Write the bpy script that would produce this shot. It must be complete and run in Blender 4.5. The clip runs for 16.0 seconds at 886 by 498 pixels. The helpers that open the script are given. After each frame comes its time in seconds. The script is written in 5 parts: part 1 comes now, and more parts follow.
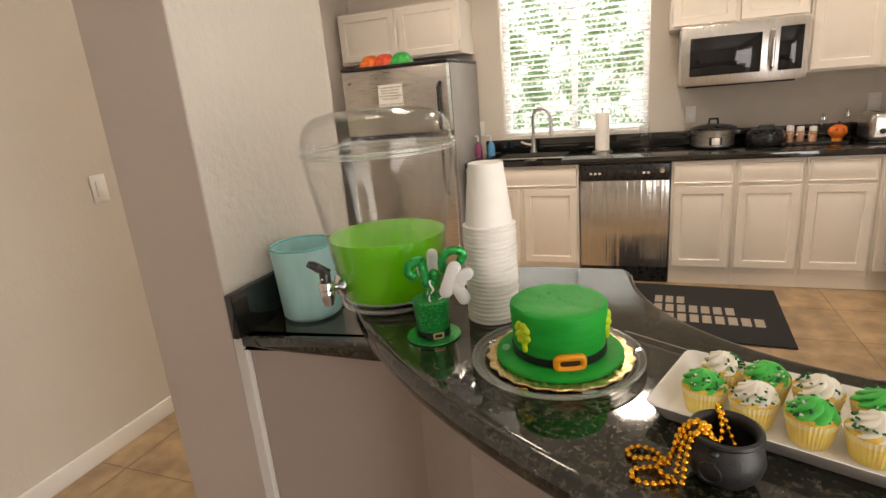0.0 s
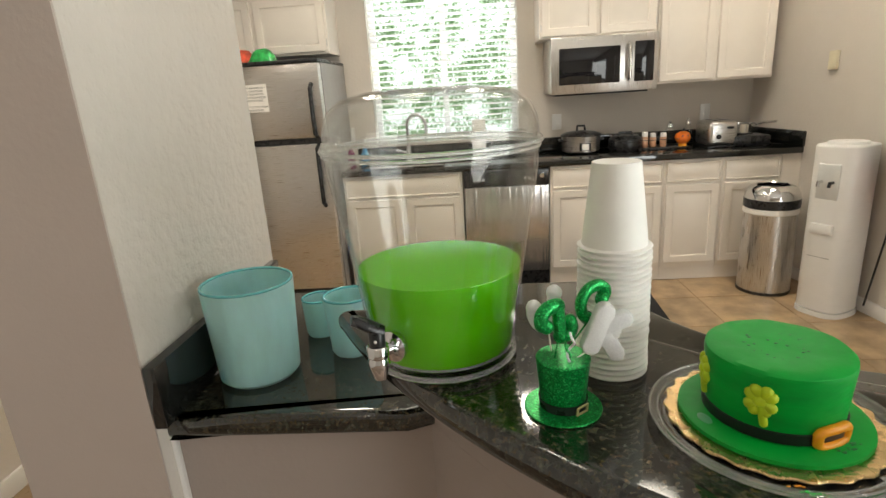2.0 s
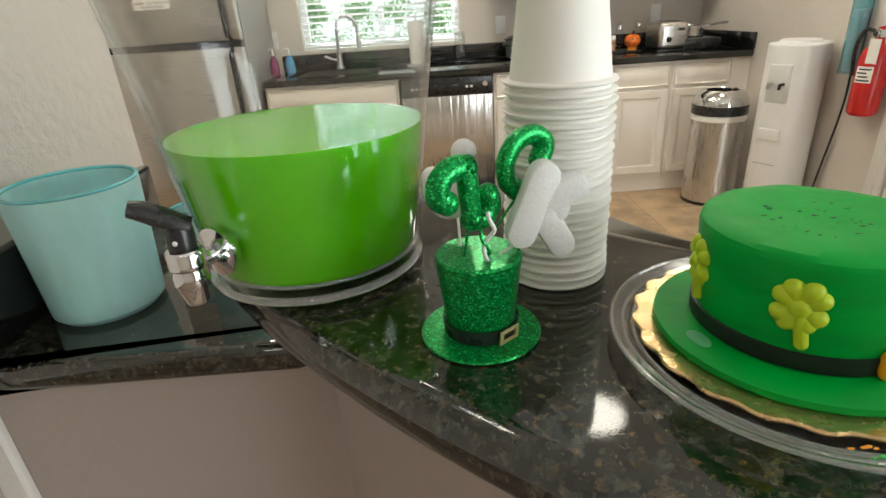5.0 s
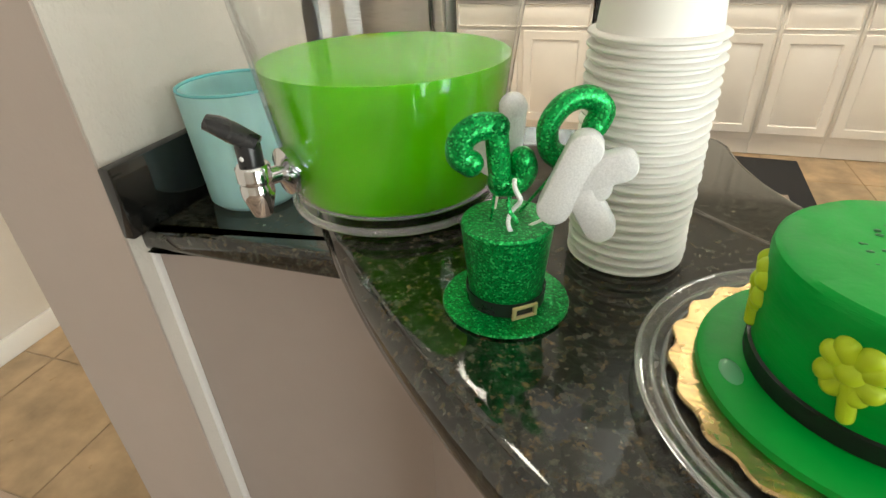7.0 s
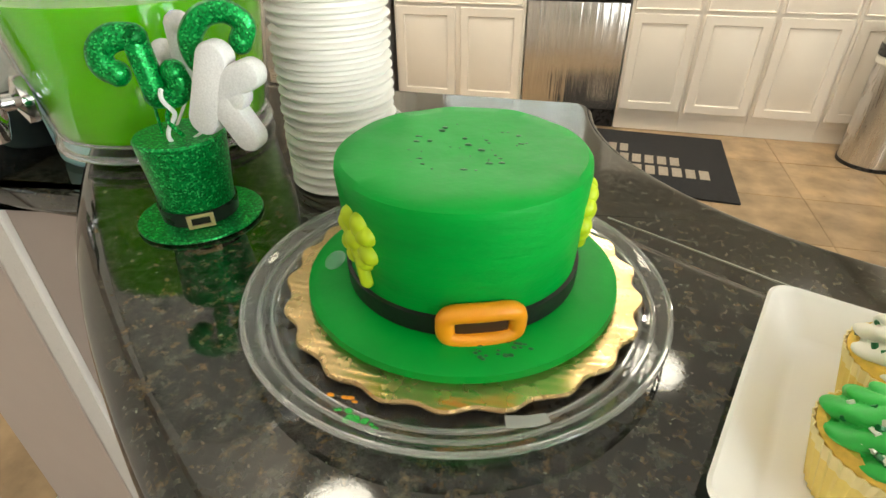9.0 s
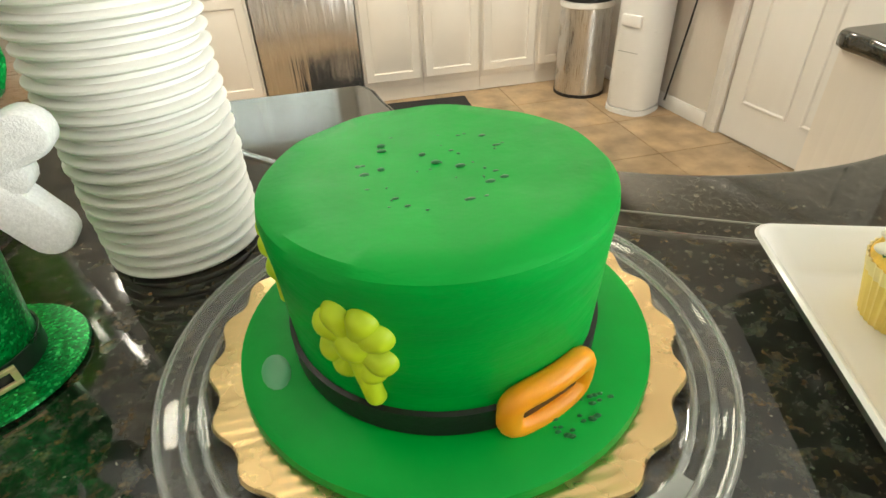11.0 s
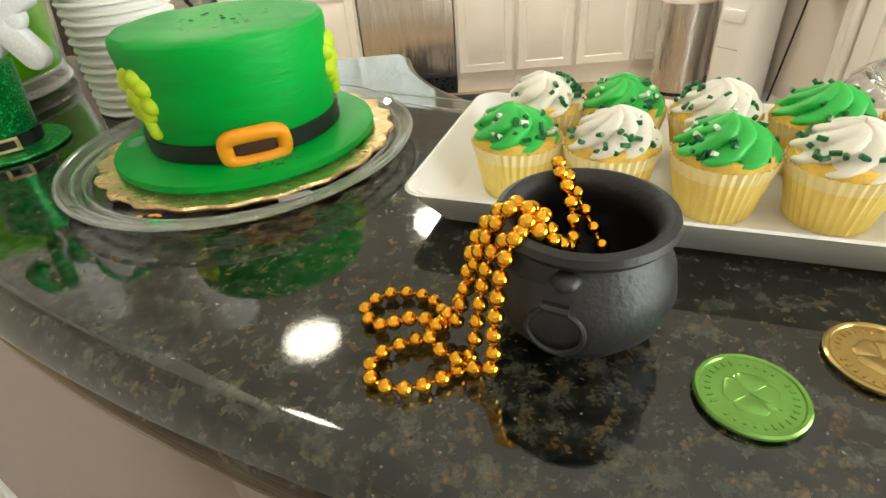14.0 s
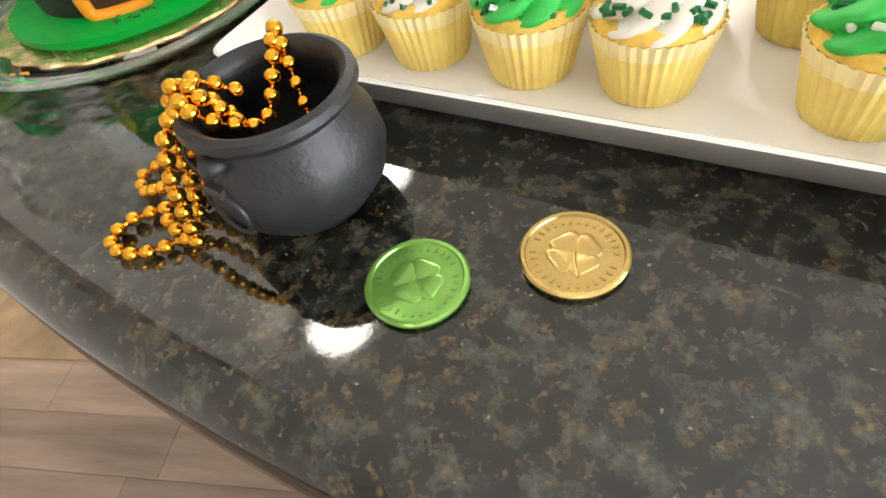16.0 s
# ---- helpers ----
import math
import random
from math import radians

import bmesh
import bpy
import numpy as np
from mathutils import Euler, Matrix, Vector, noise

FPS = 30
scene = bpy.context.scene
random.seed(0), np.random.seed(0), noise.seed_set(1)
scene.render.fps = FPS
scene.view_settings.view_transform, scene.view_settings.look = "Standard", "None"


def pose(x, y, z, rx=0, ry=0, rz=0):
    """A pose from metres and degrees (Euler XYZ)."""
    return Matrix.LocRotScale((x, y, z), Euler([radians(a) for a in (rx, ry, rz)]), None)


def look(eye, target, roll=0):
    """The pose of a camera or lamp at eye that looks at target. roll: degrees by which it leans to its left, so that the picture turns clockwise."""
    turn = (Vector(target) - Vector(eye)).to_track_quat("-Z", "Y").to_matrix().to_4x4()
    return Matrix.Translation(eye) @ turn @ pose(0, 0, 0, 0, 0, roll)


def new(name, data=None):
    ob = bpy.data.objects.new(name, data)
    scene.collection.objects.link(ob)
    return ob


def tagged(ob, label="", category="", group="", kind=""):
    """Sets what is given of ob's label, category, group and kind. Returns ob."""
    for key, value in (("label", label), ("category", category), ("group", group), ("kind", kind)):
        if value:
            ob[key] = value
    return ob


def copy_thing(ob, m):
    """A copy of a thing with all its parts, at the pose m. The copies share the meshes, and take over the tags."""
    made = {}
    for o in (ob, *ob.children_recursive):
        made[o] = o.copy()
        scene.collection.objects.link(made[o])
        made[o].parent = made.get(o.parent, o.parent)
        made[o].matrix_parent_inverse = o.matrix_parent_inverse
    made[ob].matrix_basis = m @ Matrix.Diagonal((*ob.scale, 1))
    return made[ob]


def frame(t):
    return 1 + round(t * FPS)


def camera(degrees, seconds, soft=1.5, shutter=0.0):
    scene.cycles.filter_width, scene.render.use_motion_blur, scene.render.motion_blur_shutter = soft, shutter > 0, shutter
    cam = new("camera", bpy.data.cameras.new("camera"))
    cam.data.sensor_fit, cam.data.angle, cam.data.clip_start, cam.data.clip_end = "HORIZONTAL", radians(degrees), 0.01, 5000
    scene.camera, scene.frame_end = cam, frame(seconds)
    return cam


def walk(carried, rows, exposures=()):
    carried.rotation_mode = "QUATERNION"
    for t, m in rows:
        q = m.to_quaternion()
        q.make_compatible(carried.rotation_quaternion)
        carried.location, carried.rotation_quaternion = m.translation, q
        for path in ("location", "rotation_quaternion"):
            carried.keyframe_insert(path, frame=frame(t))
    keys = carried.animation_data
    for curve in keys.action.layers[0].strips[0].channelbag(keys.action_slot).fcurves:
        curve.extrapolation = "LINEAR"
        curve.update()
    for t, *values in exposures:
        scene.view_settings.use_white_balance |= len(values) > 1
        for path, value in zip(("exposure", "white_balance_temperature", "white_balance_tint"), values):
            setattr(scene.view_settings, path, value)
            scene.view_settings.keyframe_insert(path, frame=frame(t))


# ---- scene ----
cam = camera(79.3, 16.0)
# seconds, stops, kelvin, tint of the filming camera's own automatic exposure and white balance
EXPOSURES = [(0, -0.22, 6950, 13), (1, -0.18, 6700, 9), (2.5, -0.18, 6150, 3), (4, -0.12, 5950, 2), (5.2, 0.02, 6100, 3), (7.5, 0.3, 6300, 1), (9.2, 0.31, 6400, 1),
             (11.5, 0.42, 6350, -1), (12.2, 0.42, 6350, -1), (13, 0.32, 6350, 0), (14, 0.40, 6350, 0), (15, 0.46, 6350, 1), (15.5, 0.50, 6350, 3), (16, 0.66, 6000, 8)]
PATH = [
    (0, (1.288, -0.424, 1.424), (0.586, 1.367, 0.875), -4.9),
    (0.5, (1.27, -0.414, 1.422), (0.648, 1.407, 0.878), -5.1),
    (1, (1.197, -0.405, 1.417), (0.678, 1.445, 0.863), -4.5),
    (1.5, (1.007, -0.322, 1.413), (0.694, 1.575, 0.864), -3.9),
    (2, (0.923, -0.252, 1.407), (0.797, 1.664, 0.849), -3.7),
    (2.5, (0.874, -0.197, 1.393), (0.911, 1.725, 0.841), -3.3),
    (3, (0.826, -0.184, 1.396), (1.039, 1.73, 0.856), -3.1),
    (3.5, (0.806, -0.189, 1.387), (1.158, 1.702, 0.84), -2.7),
    (4, (0.822, -0.167, 1.363), (1.201, 1.703, 0.764), -3.5),
    (4.5, (0.904, -0.115, 1.313), (1.181, 1.736, 0.609), -3.9),
    (5, (0.975, -0.065, 1.289), (1.019, 1.755, 0.46), -3.7),
    (5.2, (0.985, -0.1, 1.298), (0.919, 1.707, 0.445), -4.4),
    (7.5, (1.108, -0.024, 1.293), (0.507, 1.562, 0.233), -2.0),
    (8, (1.175, -0.052, 1.28), (0.55, 1.536, 0.238), -2.0),
    (8.5, (1.219, -0.054, 1.273), (0.734, 1.573, 0.216), -0.3),
    (9, (1.24, -0.026, 1.266), (0.81, 1.591, 0.17), -0.7),
    (9.2, (1.236, -0.016, 1.256), (0.823, 1.591, 0.139), -0.6),
    (11.3, (1.121, 0.045, 1.249), (1.579, 1.605, 0.085), -2.8),
    (11.5, (1.102, 0.045, 1.247), (1.61, 1.591, 0.084), -2.7),
    (12, (1.105, 0.019, 1.25), (1.663, 1.546, 0.085), -3.0),
    (12.5, (1.122, -0.02, 1.268), (1.574, 1.574, 0.148), -4.8),
    (13, (1.225, -0.107, 1.292), (1.436, 1.555, 0.199), -6.8),
    (13.5, (1.305, -0.133, 1.24), (1.364, 1.531, 0.132), -6.0),
    (14, (1.312, -0.13, 1.227), (1.288, 1.514, 0.089), -4.9),
    (14.5, (1.346, -0.155, 1.225), (1.251, 1.468, 0.061), -3.9),
    (15, (1.418, -0.185, 1.246), (1.207, 1.344, -0.025), -6.2),
    (15.2, (1.43, -0.181, 1.263), (1.135, 1.273, -0.079), -8.7),
    (15.5, (1.427, -0.154, 1.241), (1.078, 1.207, -0.183), -11.5),
    (16, (1.441, -0.115, 1.222), (1.036, 1.097, -0.316), -15.2),
]
walk(cam, [(t, look(eye, target, roll)) for t, eye, target, roll in PATH], EXPOSURES)

# ---- light ----
world = bpy.data.worlds.new("world")
scene.world = world
world.use_nodes = True
wn = world.node_tree
sky = wn.nodes.new("ShaderNodeTexSky")
sky.sky_type, sky.sun_disc = 'NISHITA', False
sky.sun_elevation, sky.sun_rotation = radians(48), radians(200)
wn.links.new(sky.outputs[0], wn.nodes["Background"].inputs[0])
wn.nodes["Background"].inputs[1].default_value = 0.12

CEIL = 2.74
# x, y, watts; three from reflections, the other six unseen, added to brighten
DOWNLIGHTS_AND_FILL = [(0.60, 0.90, 1.7), (0.62, 1.76, 1.9), (1.71, 1.92, 1.7), (0.05, 2.75, 16), (1.25, 2.75, 16), (2.70, 3.0, 12.5), (-0.45, 1.5, 4.5), (0.71, -2.2, 4), (1.87, -2.2, 4)]


def area(name, m, sx, sy, watts, colour):
    d = bpy.data.lights.new(name, "AREA")
    d.shape, d.size, d.size_y, d.energy, d.color = "RECTANGLE", sx, sy, watts, colour
    ob = new(name, d)
    ob.matrix_world = m
    return ob


# sky through the kitchen window, then an added fill lamp by an invented opening
area("window_daylight", look((0.73, 5.7, 3.9), (0.73, 2.2, 0.9)), 3.4, 1.6, 520, (0.93, 0.97, 1.0))
area("front_daylight", look((3.66, -0.95, 1.15), (0.3, 0.25, 1.35)), 2.4, 1.9, 104, (1.0, 0.97, 0.93))
for lx, ly, watts in DOWNLIGHTS_AND_FILL:
    d = bpy.data.lights.new("downlight_lamp", "AREA")
    d.shape, d.size, d.energy, d.color, d.spread = "DISK", 0.27, watts, (1.0, 0.87, 0.72), radians(160)
    ob = new("downlight_lamp", d)
    ob.matrix_world = look((lx, ly, CEIL - 0.012), (lx, ly + 0.001, 0))

# ---- materials ----


def material(name):
    m = bpy.data.materials.new(name)
    m.use_nodes = True
    return m, m.node_tree, m.node_tree.nodes["Principled BSDF"]


def ramp(nt, fac, stops):
    r = nt.nodes.new("ShaderNodeValToRGB")
    while len(r.color_ramp.elements) < len(stops):
        r.color_ramp.elements.new(0.5)
    for e, (p, c) in zip(r.color_ramp.elements, stops):
        e.position, e.color = p, (*c, 1)
    nt.links.new(fac, r.inputs[0])
    return r.outputs[0]


def noise_tex(nt, scale, detail=4, rough=0.55, coords="Object", stretch=(1, 1, 1)):
    c = nt.nodes.new("ShaderNodeTexCoord")
    mp = nt.nodes.new("ShaderNodeMapping")
    mp.inputs["Scale"].default_value = stretch
    nt.links.new(c.outputs[coords], mp.inputs[0])
    n = nt.nodes.new("ShaderNodeTexNoise")
    n.inputs["Scale"].default_value, n.inputs["Detail"].default_value, n.inputs["Roughness"].default_value = scale, detail, rough
    nt.links.new(mp.outputs[0], n.inputs["Vector"])
    return n.outputs["Fac"]


def bump(nt, bsdf, height, strength, distance):
    b = nt.nodes.new("ShaderNodeBump")
    b.inputs["Strength"].default_value, b.inputs["Distance"].default_value = strength, distance
    nt.links.new(height, b.inputs["Height"])
    nt.links.new(b.outputs[0], bsdf.inputs["Normal"])


def surface(name, colour, rough=0.5, metal=0.0, vary=0.12, scale=6, grain=0, depth=0.0005, stretch=(1, 1, 1), coat=0.0, sss=0.0, random_amount=0.0):
    """A plain surface with broad variation, fine relief and roughness that changes over it."""
    m, nt, b = material(name)
    n = noise_tex(nt, scale, 5, stretch=stretch)
    lo, hi = [max(0, c * (1 - vary)) for c in colour], [min(1, c * (1 + vary)) for c in colour]
    col = ramp(nt, n, [(0.3, lo), (0.7, hi)])
    if random_amount:
        info = nt.nodes.new("ShaderNodeObjectInfo")
        hsv = nt.nodes.new("ShaderNodeHueSaturation")
        mr = nt.nodes.new("ShaderNodeMapRange")
        mr.inputs[3].default_value, mr.inputs[4].default_value = 1 - random_amount, 1 + random_amount
        nt.links.new(info.outputs["Random"], mr.inputs[0])
        nt.links.new(mr.outputs[0], hsv.inputs["Value"])
        nt.links.new(col, hsv.inputs["Color"])
        col = hsv.outputs[0]
    nt.links.new(col, b.inputs["Base Color"])
    b.inputs["Metallic"].default_value = metal
    r = nt.nodes.new("ShaderNodeMapRange")
    r.inputs[3].default_value, r.inputs[4].default_value = max(0.02, rough * 0.8), min(1, rough * 1.2)
    nt.links.new(noise_tex(nt, scale * 5, 3, stretch=stretch), r.inputs[0])
    nt.links.new(r.outputs[0], b.inputs["Roughness"])
    if grain:
        bump(nt, b, noise_tex(nt, grain, 3, stretch=stretch), 0.6, depth)
    b.inputs["Coat Weight"].default_value = coat
    if sss:
        b.inputs["Subsurface Weight"].default_value = sss
        b.inputs["Subsurface Radius"].default_value = (0.004, 0.004, 0.003)
    return m


def granite(name, base, fleck, gold):
    m, nt, b = material(name)
    n1, n2, n3 = noise_tex(nt, 90, 8, 0.74), noise_tex(nt, 460, 4, 0.6), noise_tex(nt, 170, 6, 0.68)
    c1 = ramp(nt, n1, [(0.45, base), (0.57, [0.62 * c + 0.38 * d for c, d in zip(base, fleck)]), (0.70, fleck)])
    c2 = ramp(nt, n2, [(0.40, (0.15, 0.15, 0.15)), (0.72, (0.8, 0.8, 0.8))])
    mix = nt.nodes.new("ShaderNodeMix")
    mix.data_type = "RGBA"
    mul = nt.nodes.new("ShaderNodeMath")
    mul.operation = "MULTIPLY"
    nt.links.new(ramp(nt, n3, [(0.51, (0, 0, 0)), (0.74, (1, 1, 1))]), mul.inputs[0])
    nt.links.new(c2, mul.inputs[1])
    mix.inputs[7].default_value = (*gold, 1)
    nt.links.new(mul.outputs[0], mix.inputs[0])
    nt.links.new(c1, mix.inputs[6])
    # scattered pale quartz specks
    sp = nt.nodes.new("ShaderNodeMix")
    sp.data_type = "RGBA"
    nt.links.new(ramp(nt, noise_tex(nt, 300, 2, 0.5), [(0.715, (0, 0, 0)), (0.75, (0.7, 0.7, 0.7))]), sp.inputs[0])
    nt.links.new(mix.outputs[2], sp.inputs[6])
    sp.inputs[7].default_value = (*[min(1, d * 3.2) for d in fleck], 1)
    nt.links.new(sp.outputs[2], b.inputs["Base Color"])
    r = nt.nodes.new("ShaderNodeMapRange")
    r.inputs[3].default_value, r.inputs[4].default_value = 0.03, 0.07
    nt.links.new(n1, r.inputs[0])
    nt.links.new(r.outputs[0], b.inputs["Roughness"])
    bump(nt, b, n2, 0.03, 0.0004)
    b.inputs["Specular IOR Level"].default_value = 0.9
    return m


def glitter(name, colour, scale=900):
    m, nt, b = material(name)
    tc = nt.nodes.new("ShaderNodeTexCoord")
    v = nt.nodes.new("ShaderNodeTexVoronoi")
    v.inputs["Scale"].default_value = scale
    nt.links.new(tc.outputs["Object"], v.inputs["Vector"])
    sp = nt.nodes.new("ShaderNodeSeparateColor")
    nt.links.new(v.outputs["Color"], sp.inputs[0])
    col = ramp(nt, sp.outputs[0], [(0.0, [c * 0.45 for c in colour]), (0.5, colour), (0.8, [c * 1.3 for c in colour]), (0.96, [min(1, c * 2.2 + 0.06) for c in colour])])
    nt.links.new(col, b.inputs["Base Color"])
    b.inputs["Metallic"].default_value, b.inputs["Roughness"].default_value = 0.55, 0.3
    bump(nt, b, sp.outputs[1], 0.9, 0.0006)
    return m


def steel(name, colour=(0.66, 0.64, 0.62), rough=0.28, stretch=(1, 1, 60)):
    m, nt, b = material(name)
    n = noise_tex(nt, 9, 4, stretch=stretch)
    nt.links.new(ramp(nt, n, [(0.25, [c * 0.88 for c in colour]), (0.75, [min(1, c * 1.1) for c in colour])]), b.inputs["Base Color"])
    b.inputs["Metallic"].default_value = 1
    r = nt.nodes.new("ShaderNodeMapRange")
    r.inputs[3].default_value, r.inputs[4].default_value = rough * 0.75, rough * 1.3
    nt.links.new(n, r.inputs[0])
    nt.links.new(r.outputs[0], b.inputs["Roughness"])
    bump(nt, b, noise_tex(nt, 60, 2, stretch=stretch), 0.15, 0.0004)
    return m


def clear(name, colour=(1, 1, 1), rough=0.01, ior=1.45, trans=1.0):
    m, nt, b = material(name)
    b.inputs["Base Color"].default_value = (*colour, 1)
    b.inputs["Transmission Weight"].default_value, b.inputs["IOR"].default_value = trans, ior
    r = nt.nodes.new("ShaderNodeMapRange")
    r.inputs[3].default_value, r.inputs[4].default_value = rough, rough + 0.006
    nt.links.new(noise_tex(nt, 14, 4), r.inputs[0])
    nt.links.new(r.outputs[0], b.inputs["Roughness"])
    return m


def emitter(name, colour, strength):
    m, nt, b = material(name)
    b.inputs["Emission Color"].default_value, b.inputs["Emission Strength"].default_value = (*colour, 1), strength
    return m


M_WALL = surface("wall_paint", (0.63, 0.58, 0.52), 0.7, vary=0.03, scale=2.5, grain=48, depth=0.003)
M_WING = surface("orange_peel_paint", (0.64, 0.595, 0.535), 0.65, vary=0.03, scale=2.5, grain=48, depth=0.009)
# Bar wall: the wing end's tan paint, with the overhang's shade in its colour.
M_TAN_SHADED = surface("tan_paint_shaded", (0.385, 0.325, 0.29), 0.7, vary=0.03, scale=3, grain=90, depth=0.001)
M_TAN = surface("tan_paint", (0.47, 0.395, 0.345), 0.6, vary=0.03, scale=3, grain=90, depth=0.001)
M_CEIL = surface("ceiling_paint", (0.86, 0.85, 0.82), 0.85, vary=0.03, scale=3, grain=60, depth=0.002)
M_TRIM = surface("white_trim", (0.80, 0.78, 0.75), 0.4, vary=0.04, scale=4, grain=30, depth=0.0003)
M_CAB = surface("cabinet_paint", (0.80, 0.745, 0.675), 0.38, vary=0.04, scale=3, grain=40, depth=0.0003, random_amount=0.03)
M_DOOR = surface("door_paint", (0.82, 0.80, 0.77), 0.4, vary=0.03, scale=5, grain=26, depth=0.0006, stretch=(1, 1, 0.08))
M_GRANITE = granite("granite", (0.002, 0.003, 0.002), (0.085, 0.090, 0.068), (0.28, 0.18, 0.075))
M_GRANITE_DARK = granite("granite_dark", (0.003, 0.004, 0.004), (0.022, 0.023, 0.022), (0.07, 0.055, 0.03))
M_STEEL = steel("brushed_steel")
M_DISH = steel("polished_steel_sheet", (0.64, 0.62, 0.60), 0.22, (14, 1, 0.5))
bump(M_DISH.node_tree, M_DISH.node_tree.nodes["Principled BSDF"], noise_tex(M_DISH.node_tree, 1.3, 3, 0.6, stretch=(16, 1, 0.35)), 0.6, 0.02)
M_STEEL_H = steel("brushed_steel_side", stretch=(60, 1, 1))
M_CHROME = surface("chrome", (0.72, 0.72, 0.72), 0.08, metal=1, vary=0.05)
M_FRIDGE_SIDE = surface("grey_sheet", (0.32, 0.31, 0.30), 0.45, vary=0.06, grain=120, depth=0.0005)
M_BLACK = surface("black_plastic", (0.016, 0.016, 0.017), 0.28, vary=0.15, scale=10)
M_BLACKGLASS = surface("black_glass", (0.012, 0.012, 0.014), 0.05, vary=0.1)
M_MATTE_BLACK = surface("matte_black", (0.028, 0.028, 0.030), 0.55, vary=0.2, scale=14, grain=260, depth=0.0004)
M_POT = surface("pot_plastic", (0.022, 0.022, 0.024), 0.45, vary=0.35, scale=60, grain=420, depth=0.0005)
M_WHITE = surface("white_plastic", (0.80, 0.79, 0.77), 0.3, vary=0.03)
M_PAPER = surface("paper_white", (0.90, 0.875, 0.83), 0.6, vary=0.03, scale=20, grain=200, depth=0.0001)
M_PORCELAIN = surface("porcelain", (0.84, 0.82, 0.79), 0.1, vary=0.02, scale=8)
M_RED = surface("red_enamel", (0.55, 0.02, 0.018), 0.25, vary=0.1)
M_ICING = surface("green_icing", (0.003, 0.34, 0.033), 0.5, vary=0.20, scale=16, grain=110, depth=0.0007, stretch=(0.7, 0.7, 3), sss=0.06)
M_ICING.node_tree.nodes["Principled BSDF"].inputs["Specular IOR Level"].default_value = 0.32
M_ICING_BLACK = surface("black_icing", (0.008, 0.008, 0.008), 0.45, vary=0.2, grain=200, depth=0.0004)
M_ICING_YELLOW = surface("yellow_icing", (0.47, 0.62, 0.012), 0.5, vary=0.1, scale=60)
M_ICING_ORANGE = surface("orange_icing", (0.92, 0.36, 0.012), 0.4, vary=0.07, scale=50, sss=0.1)
M_FROST_GREEN = surface("green_frosting", (0.05, 0.52, 0.075), 0.42, vary=0.18, scale=60, grain=300, depth=0.0004, sss=0.1)
M_FROST_WHITE = surface("white_frosting", (0.88, 0.83, 0.73), 0.45, vary=0.05, scale=60, grain=300, depth=0.0004, sss=0.15)
M_CAKE = surface("yellow_cake", (0.85, 0.55, 0.10), 0.8, vary=0.2, scale=200, grain=500, depth=0.0006, sss=0.1)
M_LINER = surface("cupcake_liner", (0.98, 0.72, 0.20), 0.55, vary=0.12, scale=50, sss=0.2)
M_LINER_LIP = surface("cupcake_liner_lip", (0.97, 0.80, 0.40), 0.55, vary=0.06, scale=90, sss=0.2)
M_SPRINKLE = surface("dark_green_sprinkle", (0.012, 0.15, 0.04), 0.3, vary=0.2)
M_SPRINKLE_W = surface("white_sprinkle", (0.8, 0.82, 0.7), 0.35, vary=0.05)
M_GOLD_FOIL = surface("gold_foil_board", (0.86, 0.62, 0.31), 0.27, metal=0.9, vary=0.12, scale=14, grain=40, depth=0.001)
wv = M_GOLD_FOIL.node_tree.nodes.new("ShaderNodeTexWave")
wv.bands_direction = "Y"
wv.inputs["Scale"].default_value, wv.inputs["Distortion"].default_value = 70, 0.5
tcw = M_GOLD_FOIL.node_tree.nodes.new("ShaderNodeTexCoord")
M_GOLD_FOIL.node_tree.links.new(tcw.outputs["Object"], wv.inputs["Vector"])
bump(M_GOLD_FOIL.node_tree, M_GOLD_FOIL.node_tree.nodes["Principled BSDF"], wv.outputs["Fac"], 0.16, 0.0006)
M_GOLD_BEAD = surface("gold_bead", (0.83, 0.42, 0.035), 0.16, metal=1, vary=0.08)
M_COIN_GOLD = surface("gold_coin_plastic", (0.62, 0.45, 0.16), 0.25, metal=0.9, vary=0.1, scale=80)
M_COIN_GREEN = surface("green_coin_plastic", (0.24, 0.48, 0.10), 0.22, metal=0.65, vary=0.1, scale=80)
M_GLITTER = glitter("green_glitter", (0.008, 0.30, 0.055))
M_GLITTER_W = surface("white_glitter", (0.78, 0.78, 0.78), 0.4, vary=0.10, scale=900, grain=1500, depth=0.0005, sss=0.1)
M_GLITTER_W.node_tree.nodes["Principled BSDF"].inputs["Coat Weight"].default_value = 0.3


